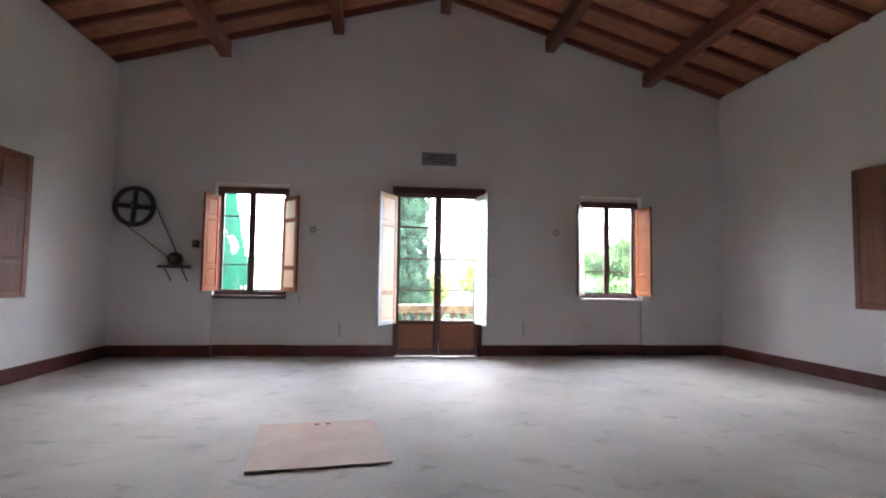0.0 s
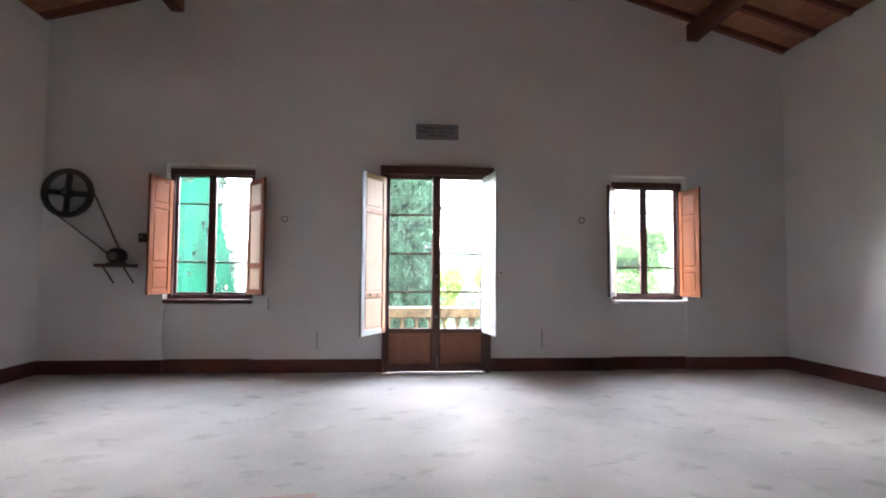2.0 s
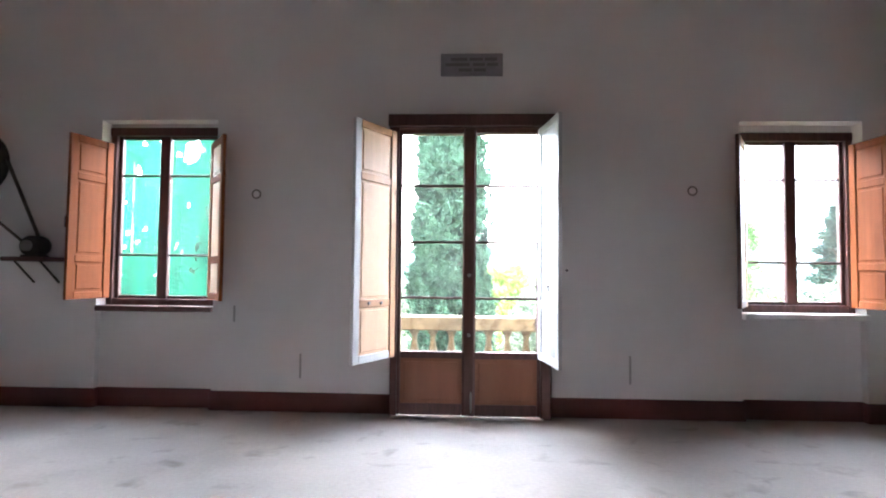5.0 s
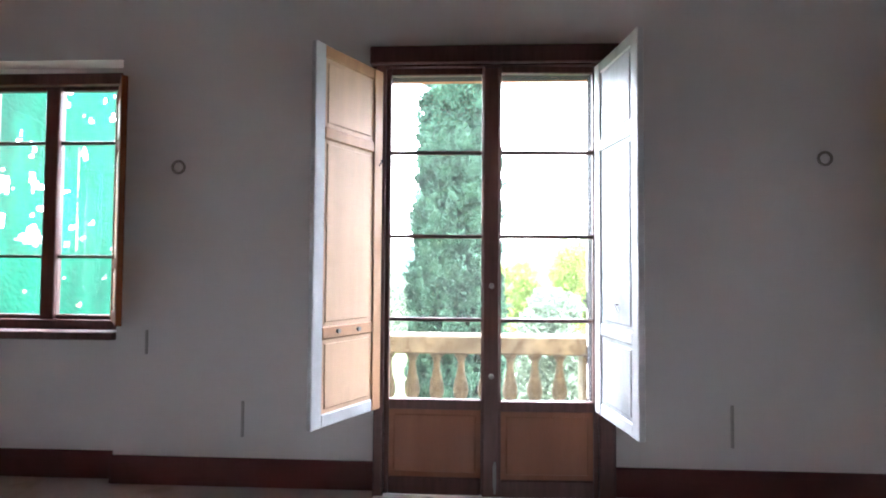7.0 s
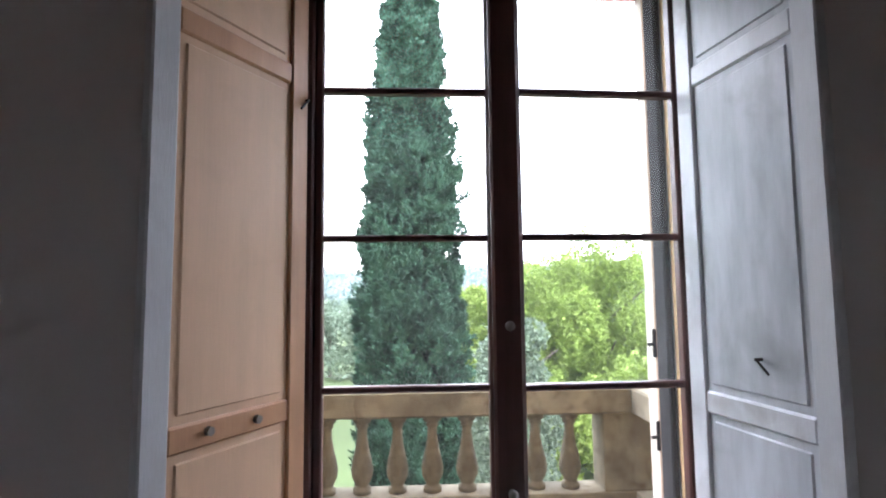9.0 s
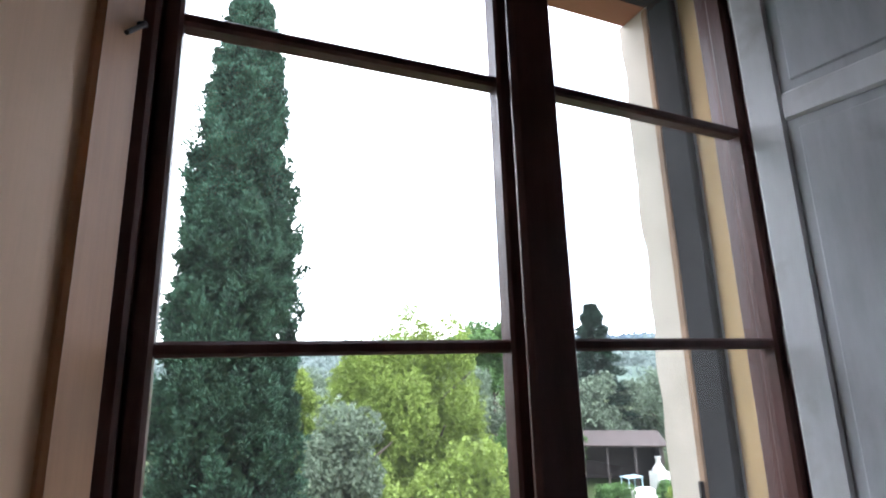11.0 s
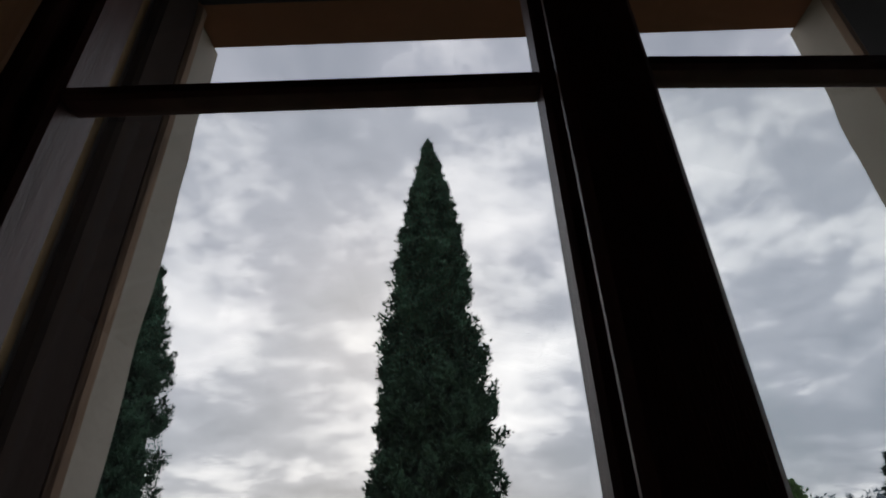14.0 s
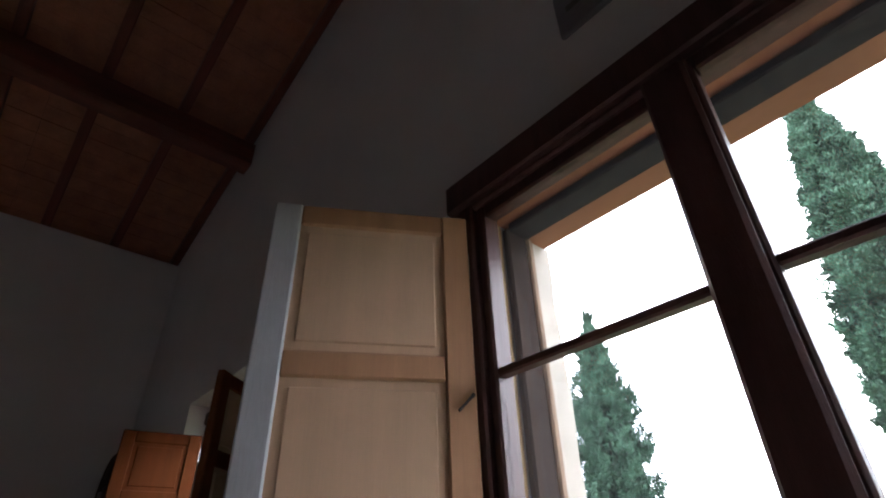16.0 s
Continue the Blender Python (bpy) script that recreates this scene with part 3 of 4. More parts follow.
BROWNSTOP = material("matt_brown_stop", (0.050, 0.034, 0.028), 0.95, spread=0.3, scale=5, fine=50, stretch=(3, 3, 0.5), bump=0.3, stain=0.3, stain_scale=6, spec=0.05)
WEATHERED = material("weathered_bare_wood", (0.30, 0.19, 0.12), 0.85, spread=0.4, scale=6, fine=50, stretch=(5, 5, 0.5), bump=0.5, stain=0.4, stain_scale=9)
SOFFIT = material("terracotta_soffit", (0.40, 0.175, 0.09), 0.9, spread=0.15, scale=4, fine=60, bump=0.3)
xa, xb = DOOR
stop = thing("trim", "dark weathered outer stop in the door opening", "trim", kind="structure")
part("side_stop", boxes([(xa + 0.003, xa + 0.030, 8.272, 8.362, 0.014, 2.585)], 0.006), BROWNSTOP, stop)
part("side_stop", boxes([(xb - 0.030, xb - 0.003, 8.272, 8.362, 0.014, 2.585)], 0.006), SLATE, stop)
part("edge_strip", boxes([(xa + 0.003, xa + 0.034, 8.364, 8.392, 0.014, 2.58)], 0.006), WEATHERED, stop)
part("edge_strip", boxes([(xb - 0.024, xb - 0.003, 8.364, 8.392, 0.014, 2.58)], 0.006), WEATHERED, stop)
part("head_stop", boxes([(xa + 0.032, xb - 0.032, 8.272, 8.362, 2.565, 2.596)], 0.005), SLATE, stop)
for z in (0.42, 0.75, 1.1):
    part("catch", boxes([(xb - 0.036, xb - 0.022, 8.375, 8.384, z, z + 0.11)], 0.002), IRON, stop)
    part("catch_pin", rod((xb - 0.055, 8.38, z + 0.05), (xb - 0.025, 8.38, z + 0.05), 0.007), IRON, stop)
tagged(put("reveal", boxes([(xa - 0.002, xa + 0.003, 8.205, 8.27, 0.014, 2.6), (xb - 0.003, xb + 0.002, 8.205, 8.27, 0.014, 2.6)]), OUTER), "ochre painted inner sides of the door opening", "reveal", kind="structure")
bm = bmesh.new()
for x0_, x1_ in ((xa - 0.002, xa + 0.004), (xb - 0.004, xb + 0.002)):
    rows = []
    for k in range(131):
        z = 0.014 + 2.586 * k / 130
        chip = 0.010 + 0.007 * noise.noise(Vector((z * 9, x0_, 1))) - 0.030 * max(0, noise.noise(Vector((z * 3.1, x0_, 7))) - 0.25)
        rows.append([bm.verts.new((x, y, z)) for x, y in ((x0_, 8.393), (x1_, 8.393), (x1_, 8.496 + chip), (x0_, 8.496 + chip))])
    for p, q in zip(rows, rows[1:]):
        for i in range(4):
            bm.faces.new((p[i], p[(i + 1) % 4], q[(i + 1) % 4], q[i]))
    bm.faces.new(rows[0][::-1])
    bm.faces.new(rows[-1])
tagged(put("reveal_outer", bm, REVEAL), "pale plastered outer sides of the door opening with chipped edges", "reveal", kind="structure")
tagged(put("soffit", boxes([(xa + 0.003, xb - 0.003, 8.205, 8.488, 2.597, 2.603)]), SOFFIT), "terracotta coloured soffit over the door", "soffit", kind="structure")
ya, yb = YF + THICK, 8.49
tagged(put("facade", boxes([(XL - 0.45, WIN_L[0], ya, yb, -4.5, 4.4), (WIN_L[1], xa - 0.003, ya, yb, -4.5, 4.4), (xb + 0.003, WIN_R[0], ya, yb, -4.5, 4.4), (WIN_R[1], XR + 0.45, ya, yb, -4.5, 4.4), (xa, xb, ya, yb, 2.604, 4.4), (xa, xb, ya, yb, -4.5, -0.2),
                              (WIN_L[0], WIN_L[1], ya, yb, -4.5, SILL_L), (WIN_L[0], WIN_L[1], ya, yb, TOP_L, 4.4), (WIN_R[0], WIN_R[1], ya, yb, -4.5, SILL_R - 0.03), (WIN_R[0], WIN_R[1], ya, yb, TOP_R, 4.4)]), OUTER), "ochre rendered outer face of the house", "facade", kind="structure")

# ---- things on the wall ----
PLAQUEGREY = material("grey_stone_plaque", (0.235, 0.225, 0.235), 0.7, spread=0.12, scale=6, fine=60, stain=0.2, stain_scale=8)
INK = material("dark_worn_lettering", (0.13, 0.12, 0.125), 0.8, spread=0.2)
plaque = thing("wall_plaque", "grey stone plaque with worn lettering over the door", "plaque", at=(1.297, 8.2, 3.172))
part("plate", boxes([(-0.283, 0.283, -0.02, 0.002, -0.104, 0.104)], 0.006), PLAQUEGREY, plaque)
for z, spans in ((0.05, ((-0.19, -0.04), (-0.02, 0.10), (0.12, 0.23))), (0.0, ((-0.24, -0.02), (0.01, 0.12), (0.14, 0.24))), (-0.05, ((-0.12, 0.0), (0.02, 0.13)))):
    for xa, xb in spans:
        part("lettering", boxes([(xa, xb, -0.0215, -0.019, z - 0.014, z + 0.014)]), INK, plaque)

ring = None
for x, z in ((-0.676, 1.975), (3.267, 2.017)):
    if ring is None:
        ring = thing("wall_ring", "small round metal ring fixed to the wall", "ring", "wall rings", at=(x, 8.197, z))
        part("ring", torus(0.038, 0.008, 24, 8, pose(0, -0.012, 0, 90)), STEEL, ring, smooth=True)
        part("plate", lathe([(0.03, 0), (0.03, 0.006), (0.024, 0.009)], 18, pose(0, 0, 0, 90)), PLASTER, ring)
    else:
        copy_thing(ring, pose(x, 8.197, z))
STRIP = material("greyed_plaster_strip", (0.46, 0.44, 0.42), 0.9, spread=0.1)
for x, za, zb in ((-0.237, 0.30, 0.52), (2.716, 0.30, 0.55), (-0.86, 0.80, 0.95)):
    tagged(put("wall_strip", boxes([(x - 0.009, x + 0.009, 8.193, 8.2015, za, zb)], 0.003), STRIP), "narrow upright cable strip low on the wall", "cable strip", "cable strips")
tagged(put("wall_hook", rod((2.16, 8.20, 1.30), (2.16, 8.17, 1.30), 0.010), IRON), "small dark peg in the white wall", "peg")

# belt wheel and motor
WX, WZ, WR, WY = -3.30, 2.25, 0.275, 8.10
wheel = thing("belt_wheel", "large black cast iron belt wheel with four spokes", "wheel", at=(WX, WY, WZ))
part("rim", torus(WR, 0.034, 48, 10, pose(0, 0, 0, 90), 1.5), IRON, wheel, smooth=True)
part("hub", lathe([(0.055, -0.06), (0.06, -0.04), (0.06, 0.04), (0.055, 0.06)], 20, pose(0, 0, 0, 90)), IRON, wheel)
for k in range(4):
    bm = bmesh.new()
    box(bm, 0.04, WR, -0.016, 0.016, -0.034, 0.034, bevel=0.008, m=Matrix.Rotation(radians(90 * k + 4), 4, "Y"))
    part("spoke", bm, IRON, wheel)
part("axle", rod((0, -0.08, 0), (0, 0.11, 0), 0.022), STEEL, wheel)
MX, MZ = -2.68, 1.46
shelf = thing("wall_bracket", "small dark shelf on iron brackets under the motor", "bracket", at=(MX, 8.2, 1.36))
part("shelf", boxes([(-0.20, 0.20, -0.26, 0.0, -0.025, 0.015)], 0.004), DARKWOOD, shelf)
for x in (-0.12, 0.12):
    part("brace", rod((x, -0.20, -0.02), (x + 0.03, -0.005, -0.22), 0.010), IRON, shelf)
motor = thing("motor", "old black electric motor with a small pulley", "motor", at=(MX, WY - 0.02, 1.375))
part("body", lathe([(0.05, -0.10), (0.085, -0.09), (0.095, -0.06), (0.095, 0.05), (0.085, 0.075), (0.04, 0.085)], 24, pose(0, 0, 0.10, 90)), IRON, motor, smooth=True)
part("foot", boxes([(-0.09, 0.09, -0.06, 0.06, 0, 0.02)], 0.004), IRON, motor)
part("pulley", lathe([(0.05, 0.0), (0.04, 0.012), (0.05, 0.024)], 20, pose(0, -0.085, 0.10, 90)), STEEL, motor)
bm = bmesh.new()
for sgn in (1, -1):
    a = Vector((WX, WY, WZ)) + Vector((0.29 * (0.80 if sgn > 0 else -0.55), 0, 0.29 * (0.6 if sgn > 0 else -0.83)))
    b = Vector((MX, WY, MZ + 0.015)) + Vector((0.05 * (0.8 if sgn > 0 else -0.55), 0, 0.05 * (0.6 if sgn > 0 else -0.83)))
    q = (b - a).to_track_quat("Z", "Y").to_matrix().to_4x4()
    box(bm, -0.004, 0.004, -0.02, 0.02, -(b - a).length / 2, (b - a).length / 2, m=Matrix.Translation((a + b) / 2) @ Matrix.Rotation(math.atan2((b - a).x, (b - a).z), 4, "Y"))
tagged(put("drive_belt", bm, BELT), "slack grey leather drive belt from wheel to motor", "belt")
sw = thing("wall_switch", "small dark switch box on the wall", "switch", at=(-2.42, 8.2, 1.71))
part("box", boxes([(-0.045, 0.045, -0.06, 0.002, -0.055, 0.055)], 0.008), IRON, sw)
part("lever", boxes([(-0.01, 0.01, -0.085, -0.058, -0.012, 0.03)], 0.003), STEEL, sw)

# board on the floor
board = thing("floor_board", "thin pinkish hardboard sheet lying on the floor", "board", at=(-0.03, 3.79, 0.006))
board.rotation_euler = (0, 0, radians(7.5))
part("sheet", boxes([(-0.46, 0.46, -0.54, 0.54, 0, 0.008)], 0.002), CHIP, board)
for x in (-0.03, 0.06):
    part("hole", lathe([(0.022, 0), (0.022, 0.002)], 14, pose(x + 0.02, 0.46, 0.0075)), IRON, board)

# ---- balcony ----
FY0, FY1, RAIL, BX0, BX1 = 9.74, 10.0, 0.74, -0.08, 2.62
tagged(put("balcony_floor", boxes([(BX0 - 0.03, BX1 + 0.03, 8.49, 10.03, -0.36, -0.10)], 0.01), STONE), "stone balcony slab", "floor", kind="structure")
bal = thing("balustrade", "weathered sandstone balustrade round the balcony", "balustrade", kind="structure")
bm = bmesh.new()
box(bm, BX0, BX1, FY0, FY1, RAIL - 0.165, RAIL, bevel=0.014)
box(bm, BX1 - 0.26, BX1, 8.49, FY0, RAIL - 0.166, RAIL - 0.001, bevel=0.012)
box(bm, BX0, BX0 + 0.26, 8.49, FY0, RAIL - 0.166, RAIL - 0.001, bevel=0.012)
part("handrail", bm, STONE, bal, "lichen-spotted stone coping")
part("plinth", boxes([(BX0 + 0.03, BX1 - 0.03, FY0 + 0.02, FY1 - 0.02, -0.10, 0.09), (BX1 - 0.24, BX1 - 0.03, 8.49, FY0 + 0.02, -0.10, 0.089), (BX0 + 0.03, BX0 + 0.24, 8.49, FY0 + 0.02, -0.10, 0.089)], 0.006), STONE, bal)
for x in (BX0 + 0.02, BX1 - 0.44):
    part("corner_post", boxes([(x, x + (0.14 if x < 1 else 0.42), FY0 + 0.02, FY1 - 0.02, 0.09, RAIL - 0.164)], 0.008), STONE, bal)
prof = [(0.058, 0.09), (0.058, 0.12), (0.040, 0.13), (0.046, 0.15), (0.066, 0.19), (0.071, 0.23), (0.062, 0.29), (0.044, 0.36), (0.033, 0.43), (0.030, 0.49), (0.042, 0.505), (0.036, 0.52), (0.056, 0.535), (0.060, 0.55), (0.060, RAIL - 0.162)]
first = part("baluster", lathe(prof, 18), STONE, bal, smooth=True)
spots = [(1.99 - i * 0.225, (FY0 + FY1) / 2) for i in range(9)] + [(BX1 - 0.13, 8.72 + i * 0.22) for i in range(5)] + [(BX0 + 0.13, 8.72 + i * 0.22) for i in range(5)]
for i, (x, y) in enumerate(spots):
    if i == 0:
        first.location = (x, y, 0)
    else:
        shared("baluster", first.data, bal, pose(x, y, 0, 0, 0, i * 11))


# ---- outdoors ----
def ground_z(x, y):
    d = math.hypot(x, y - 8)
    z = -4.5 - 0.9 * min(1, max(0, (d - 18) / 30))
    return z + 0.25 * noise.noise(Vector((x * 0.12, y * 0.12, 3))) * min(1, max(0, (d - 12) / 10))


bm = bmesh.new()
radii = [0.0] + [3 * 1.135 ** i for i in range(52)]
rings = []
for r in radii[1:]:
    ring_v = []
    for k in range(96):
        a = 2 * math.pi * k / 96
        x, y = r * math.sin(a), 12 + r * math.cos(a)
        ring_v.append(bm.verts.new((x, y, ground_z(x, y))))
    rings.append(ring_v)
c = bm.verts.new((0, 12, -4.5))
for k in range(96):
    bm.faces.new((c, rings[0][(k + 1) % 96], rings[0][k]))
for a, b in zip(rings, rings[1:]):
    for k in range(96):
        bm.faces.new((a[k], a[(k + 1) % 96], b[(k + 1) % 96], b[k]))
tagged(put("ground", bm, GRASS, True), "grassy garden ground sloping away", "ground", kind="structure")

# Pale, bluish base colours put the haze of distance into the hills.
HILL = material("haze_tinted_wooded_hill", (0.135, 0.175, 0.145), 1.0, spread=0.45, scale=0.012, fine=0.06, bump=0.0, spec=0.0)
HILLFAR = material("far_haze_blue_hill", (0.15, 0.19, 0.225), 1.0, spread=0.2, scale=0.008, fine=0.05, bump=0.0, spec=0.0)


def ridge_point(dist, low, high, seed, depth, az, f):
    """The place on a range of hills at a bearing, f from its foot (0) to its crest (1)."""
    crest = low + (high - low) * (0.5 + 0.5 * noise.noise(Vector((az * 2.2, seed, 0)))) + (high - low) * 0.35 * max(0, math.sin(az)) + 1.6 * noise.noise(Vector((az * 60, seed, 1))) * dist / 500
    r = dist + depth * (f - 1)
    z = -6 + (crest + 6) * (f ** 1.3) + 2.5 * noise.noise(Vector((az * 25, f * 4, seed))) * (f if f < 1 else 0.4)
    return r * math.sin(az), 8 + r * math.cos(az), z


def ridge(name, dist, mat, low, high, seed, depth):
    """A range of hills round the view, as solid ground with a bumpy crest."""
    bm = bmesh.new()
    rows = [[bm.verts.new(ridge_point(dist, low, high, seed, depth, radians(-75 + 150 * k / 260), j / 6)) for k in range(261)] for j in range(7)]
    for a, b in zip(rows, rows[1:]):
        for k in range(260):
            bm.faces.new((a[k], a[k + 1], b[k + 1], b[k]))
    tagged(put(name, bm, mat, True), "distant wooded hills with haze put into their colour", "hills", kind="structure")


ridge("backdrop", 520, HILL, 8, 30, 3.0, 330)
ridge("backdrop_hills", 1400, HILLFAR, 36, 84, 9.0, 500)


def spindles(base, direction, length, width, rnd, name, mat):
    """Many slim three-sided tufts as one mesh; arrays of base points and directions."""
    nn = len(base)
    d = direction / np.linalg.norm(direction, axis=1)[:, None]
    u = np.cross(d, rnd.normal(size=(nn, 3)))
    u /= np.linalg.norm(u, axis=1)[:, None]
    v = np.cross(d, u)
    verts = np.zeros((nn, 5, 3))
    verts[:, 0] = base
    mid = base + d * (length * 0.4)[:, None]
    for i in range(3):
        a = 2 * math.pi * i / 3
        verts[:, 1 + i] = mid + (u * math.cos(a) + v * math.sin(a)) * width[:, None]
    verts[:, 4] = base + d * length[:, None]
    tri = np.array([(0, 2, 1), (0, 3, 2), (0, 1, 3), (4, 1, 2), (4, 2, 3), (4, 3, 1)])
    faces = (np.arange(nn)[:, None, None] * 5 + tri[None]).reshape(-1, 3)
    me = bpy.data.meshes.new(name)
    me.from_pydata(verts.reshape(-1, 3).tolist(), [], faces.tolist())
    me.materials.append(mat)
    return me


def leaves(base, size, rnd, name, mat, droop=0.3):
    """Many small folded leaf sprays, each of two triangles pairs."""
    nn = len(base)
    a = rnd.normal(size=(nn, 3))
    a[:, 2] -= droop
    a /= np.linalg.norm(a, axis=1)[:, None]
    b = np.cross(a, rnd.normal(size=(nn, 3)))
    b /= np.linalg.norm(b, axis=1)[:, None]
    c = np.cross(a, b)
    s = size[:, None]
    verts = np.stack([base - a * s, base + b * s * 0.45 + c * s * 0.15, base + a * s, base - b * s * 0.45 + c * s * 0.15], axis=1)
    faces = (np.arange(nn)[:, None, None] * 4 + np.array([(0, 1, 2), (0, 2, 3)])[None]).reshape(-1, 3)
    me = bpy.data.meshes.new(name)
    me.from_pydata(verts.reshape(-1, 3).tolist(), [], faces.tolist())
    me.materials.append(mat)
    return me


def trunk(h, r, seed, limbs=5):
    bm = bmesh.new()
    rnd = random.Random(seed)

    def limb(a, b, ra, rb):
        q = (b - a).to_track_quat("Z", "Y").to_matrix().to_4x4()
        bmesh.ops.create_cone(bm, cap_ends=True, segments=8, radius1=ra, radius2=rb, depth=(b - a).length, matrix=Matrix.Translation((a + b) / 2) @ q)
    p = Vector((0, 0, -0.2))
    for i in range(4):
        nx = Vector((rnd.uniform(-0.05, 0.05) * h * 0.3, rnd.uniform(-0.05, 0.05) * h * 0.3, h * (i + 1) / 4))
        limb(p, nx, r * (1 - i * 0.22), r * (1 - (i + 1) * 0.22))
        p = nx
    for i in range(limbs):
        a = rnd.uniform(0, 6.28)
        z = h * rnd.uniform(0.35, 0.9)
        limb(Vector((0, 0, z)), Vector((math.cos(a) * h * 0.28, math.sin(a) * h * 0.28, z + h * 0.2)), r * 0.4, r * 0.12)
    return bm


def cypress(x, y, top, r, plumes, seed, label):
    """A columnar tree: upright plumes of foliage, each of several pointed tufts, round a dense core."""
    z0 = ground_z(x, y)
    h = top - z0
    t = thing("cypress", label, "tree", "cypresses", at=(x, y, z0))
    part("trunk", trunk(h * 0.8, 0.2, seed, 0), BARK, t)
    rnd = np.random.default_rng(seed)

    def radius(f, ang):
        prof = np.interp(f, [0, 0.06, 0.25, 0.45, 0.6, 0.76, 0.88, 0.96, 1.0], [0.5, 0.85, 1.0, 0.98, 0.87, 0.68, 0.40, 0.14, 0.0])
        return r * prof * (1 + 0.055 * np.sin(ang * 3 + f * 17 + seed) * np.sin(f * 41 + ang * 2) + 0.05 * np.sin(ang * 7 + f * 23))
    TUFTS, SPRIGS = 6, 36
    pf = 1 - (1 - rnd.uniform(0.02, 0.995, plumes)) ** 0.93
    pa = np.arange(plumes) * 2.39996 + rnd.normal(scale=0.35, size=plumes)
    slim = 0.42 + 0.58 * np.minimum(1, (1 - pf) * 3.5)
    size = r * rnd.uniform(0.11, 0.20, plumes) * slim
    pr = np.maximum(0, radius(pf, pa) - size * 0.45) * (1 - 0.17 * rnd.random(plumes) ** 1.2)
    heart = np.stack([pr * np.cos(pa), pr * np.sin(pa), pf * h - size * 0.6], axis=1)
    axis = np.stack([np.cos(pa) * 0.28, np.sin(pa) * 0.28, np.ones(plumes)], axis=1) + rnd.normal(scale=0.12, size=(plumes, 3))
    axis /= np.linalg.norm(axis, axis=1)[:, None]
    k = np.repeat(np.arange(plumes), TUFTS)
    along = rnd.uniform(-0.9, 1.1, len(k))
    wide = rnd.normal(size=(len(k), 3))
    wide /= np.linalg.norm(wide, axis=1)[:, None]
    tuft = heart[k] + axis[k] * (along * size[k] * 1.2)[:, None] + wide * (size[k] * 0.62 * np.sqrt(np.maximum(0.05, 1 - (along / 1.2) ** 2)))[:, None]
    lean = axis[k] + wide * 0.35
    ts = size[k] * rnd.uniform(0.34, 0.52, len(k)) + 0.014
    j = np.repeat(np.arange(len(k)), SPRIGS)
    spread = rnd.normal(size=(len(j), 3))
    base = tuft[j] + spread * (ts[j] * 0.36)[:, None] + lean[j] * (rnd.uniform(-1, 0.9, len(j)) * ts[j])[:, None]
    length = rnd.uniform(0.04, 0.085, len(j)) * (0.55 + 0.45 * slim[k][j])
    out = lean[j] + spread * 0.45
    ob = new("crown", spindles(base, out, length, length * rnd.uniform(0.18, 0.30, len(j)), rnd, "crown", CYPRESS))
    ob.parent = t
    cnt = plumes * 24
    f2, a2 = rnd.uniform(0.02, 0.93, cnt), rnd.uniform(0, 2 * np.pi, cnt)
    r2 = radius(f2, a2) * 0.62 * np.sqrt(rnd.random(cnt))
    b2 = np.stack([r2 * np.cos(a2), r2 * np.sin(a2), f2 * h * 0.97], axis=1)
    ob = new("inner_crown", spindles(b2, np.stack([np.zeros(cnt), np.zeros(cnt), np.ones(cnt)], axis=1) + rnd.normal(scale=0.5, size=(cnt, 3)), np.full(cnt, 0.22), np.full(cnt, 0.06), rnd, "inner_crown", CYPRESS))
    ob.parent = t
    return t


def broadleaf(name, x, y, top, r, count, seed, mat, label, size=0.16, low=0.25, lobes=14, squash=1.0, lobe=(0.32, 0.52)):
    z0 = ground_z(x, y)
    h = top - z0
    t = thing(name, label, "tree", at=(x, y, z0))
    part("trunk", trunk(h * 0.75, 0.05 + h * 0.018, seed), BARK, t)
    rnd = np.random.default_rng(seed)
    pts = []
    for i in range(lobes):
        a, q = rnd.uniform(0, 2 * np.pi), rnd.uniform(0, 1)
        zz = h * (low + (0.90 - low) * rnd.uniform(0, 1))
        env = r * np.sqrt(max(0.08, 1 - ((zz / h - (low + 0.42 * (1 - low))) / (0.62 * (1 - low))) ** 2))
        lr = r * rnd.uniform(*lobe)
        cx, cy = math.cos(a) * max(0, env - lr * 0.6) * math.sqrt(q), math.sin(a) * max(0, env - lr * 0.6) * math.sqrt(q)
        nn = count // lobes
        d = rnd.normal(size=(nn, 3))
        d /= np.linalg.norm(d, axis=1)[:, None]
        rr = lr * (1 - 0.5 * rnd.random(nn) ** 1.5) * (1 + 0.2 * np.sin(d[:, 0] * 9 + i) * np.sin(d[:, 2] * 8))
        zz = min(zz, h - lr * squash * 0.9)
        pts.append(np.array([cx, cy, zz]) + d * rr[:, None] * np.array([1, 1, squash]))
    pts = np.concatenate(pts)
    pts[:, 2] = np.maximum(pts[:, 2], 0.05)
    ob = new("crown", leaves(pts, size * rnd.uniform(0.6, 1.3, len(pts)), rnd, "crown", mat))
    ob.parent = t
    return t


cypress(0.91, 15.4, 8.5, 0.94, 1150, 2, "tall dense dark green cypress before the balcony")
cypress(-6.0, 19.2, 8.1, 1.34, 640, 5, "dark green cypress beside the house")
FEATHER = (0.20, 0.36)
broadleaf("holm_oak", 3.5, 20.0, 0.9, 1.45, 26000, 11, GREYLEAF, "small grey-green oak in the garden", 0.075, 0.10, 26, 1.0, (0.32, 0.5))
broadleaf("acacia", 6.0, 26.5, 3.0, 2.5, 60000, 12, ACACIA, "bright yellow-green feathery garden tree", 0.075, 0.03, 60, 1.3, FEATHER)
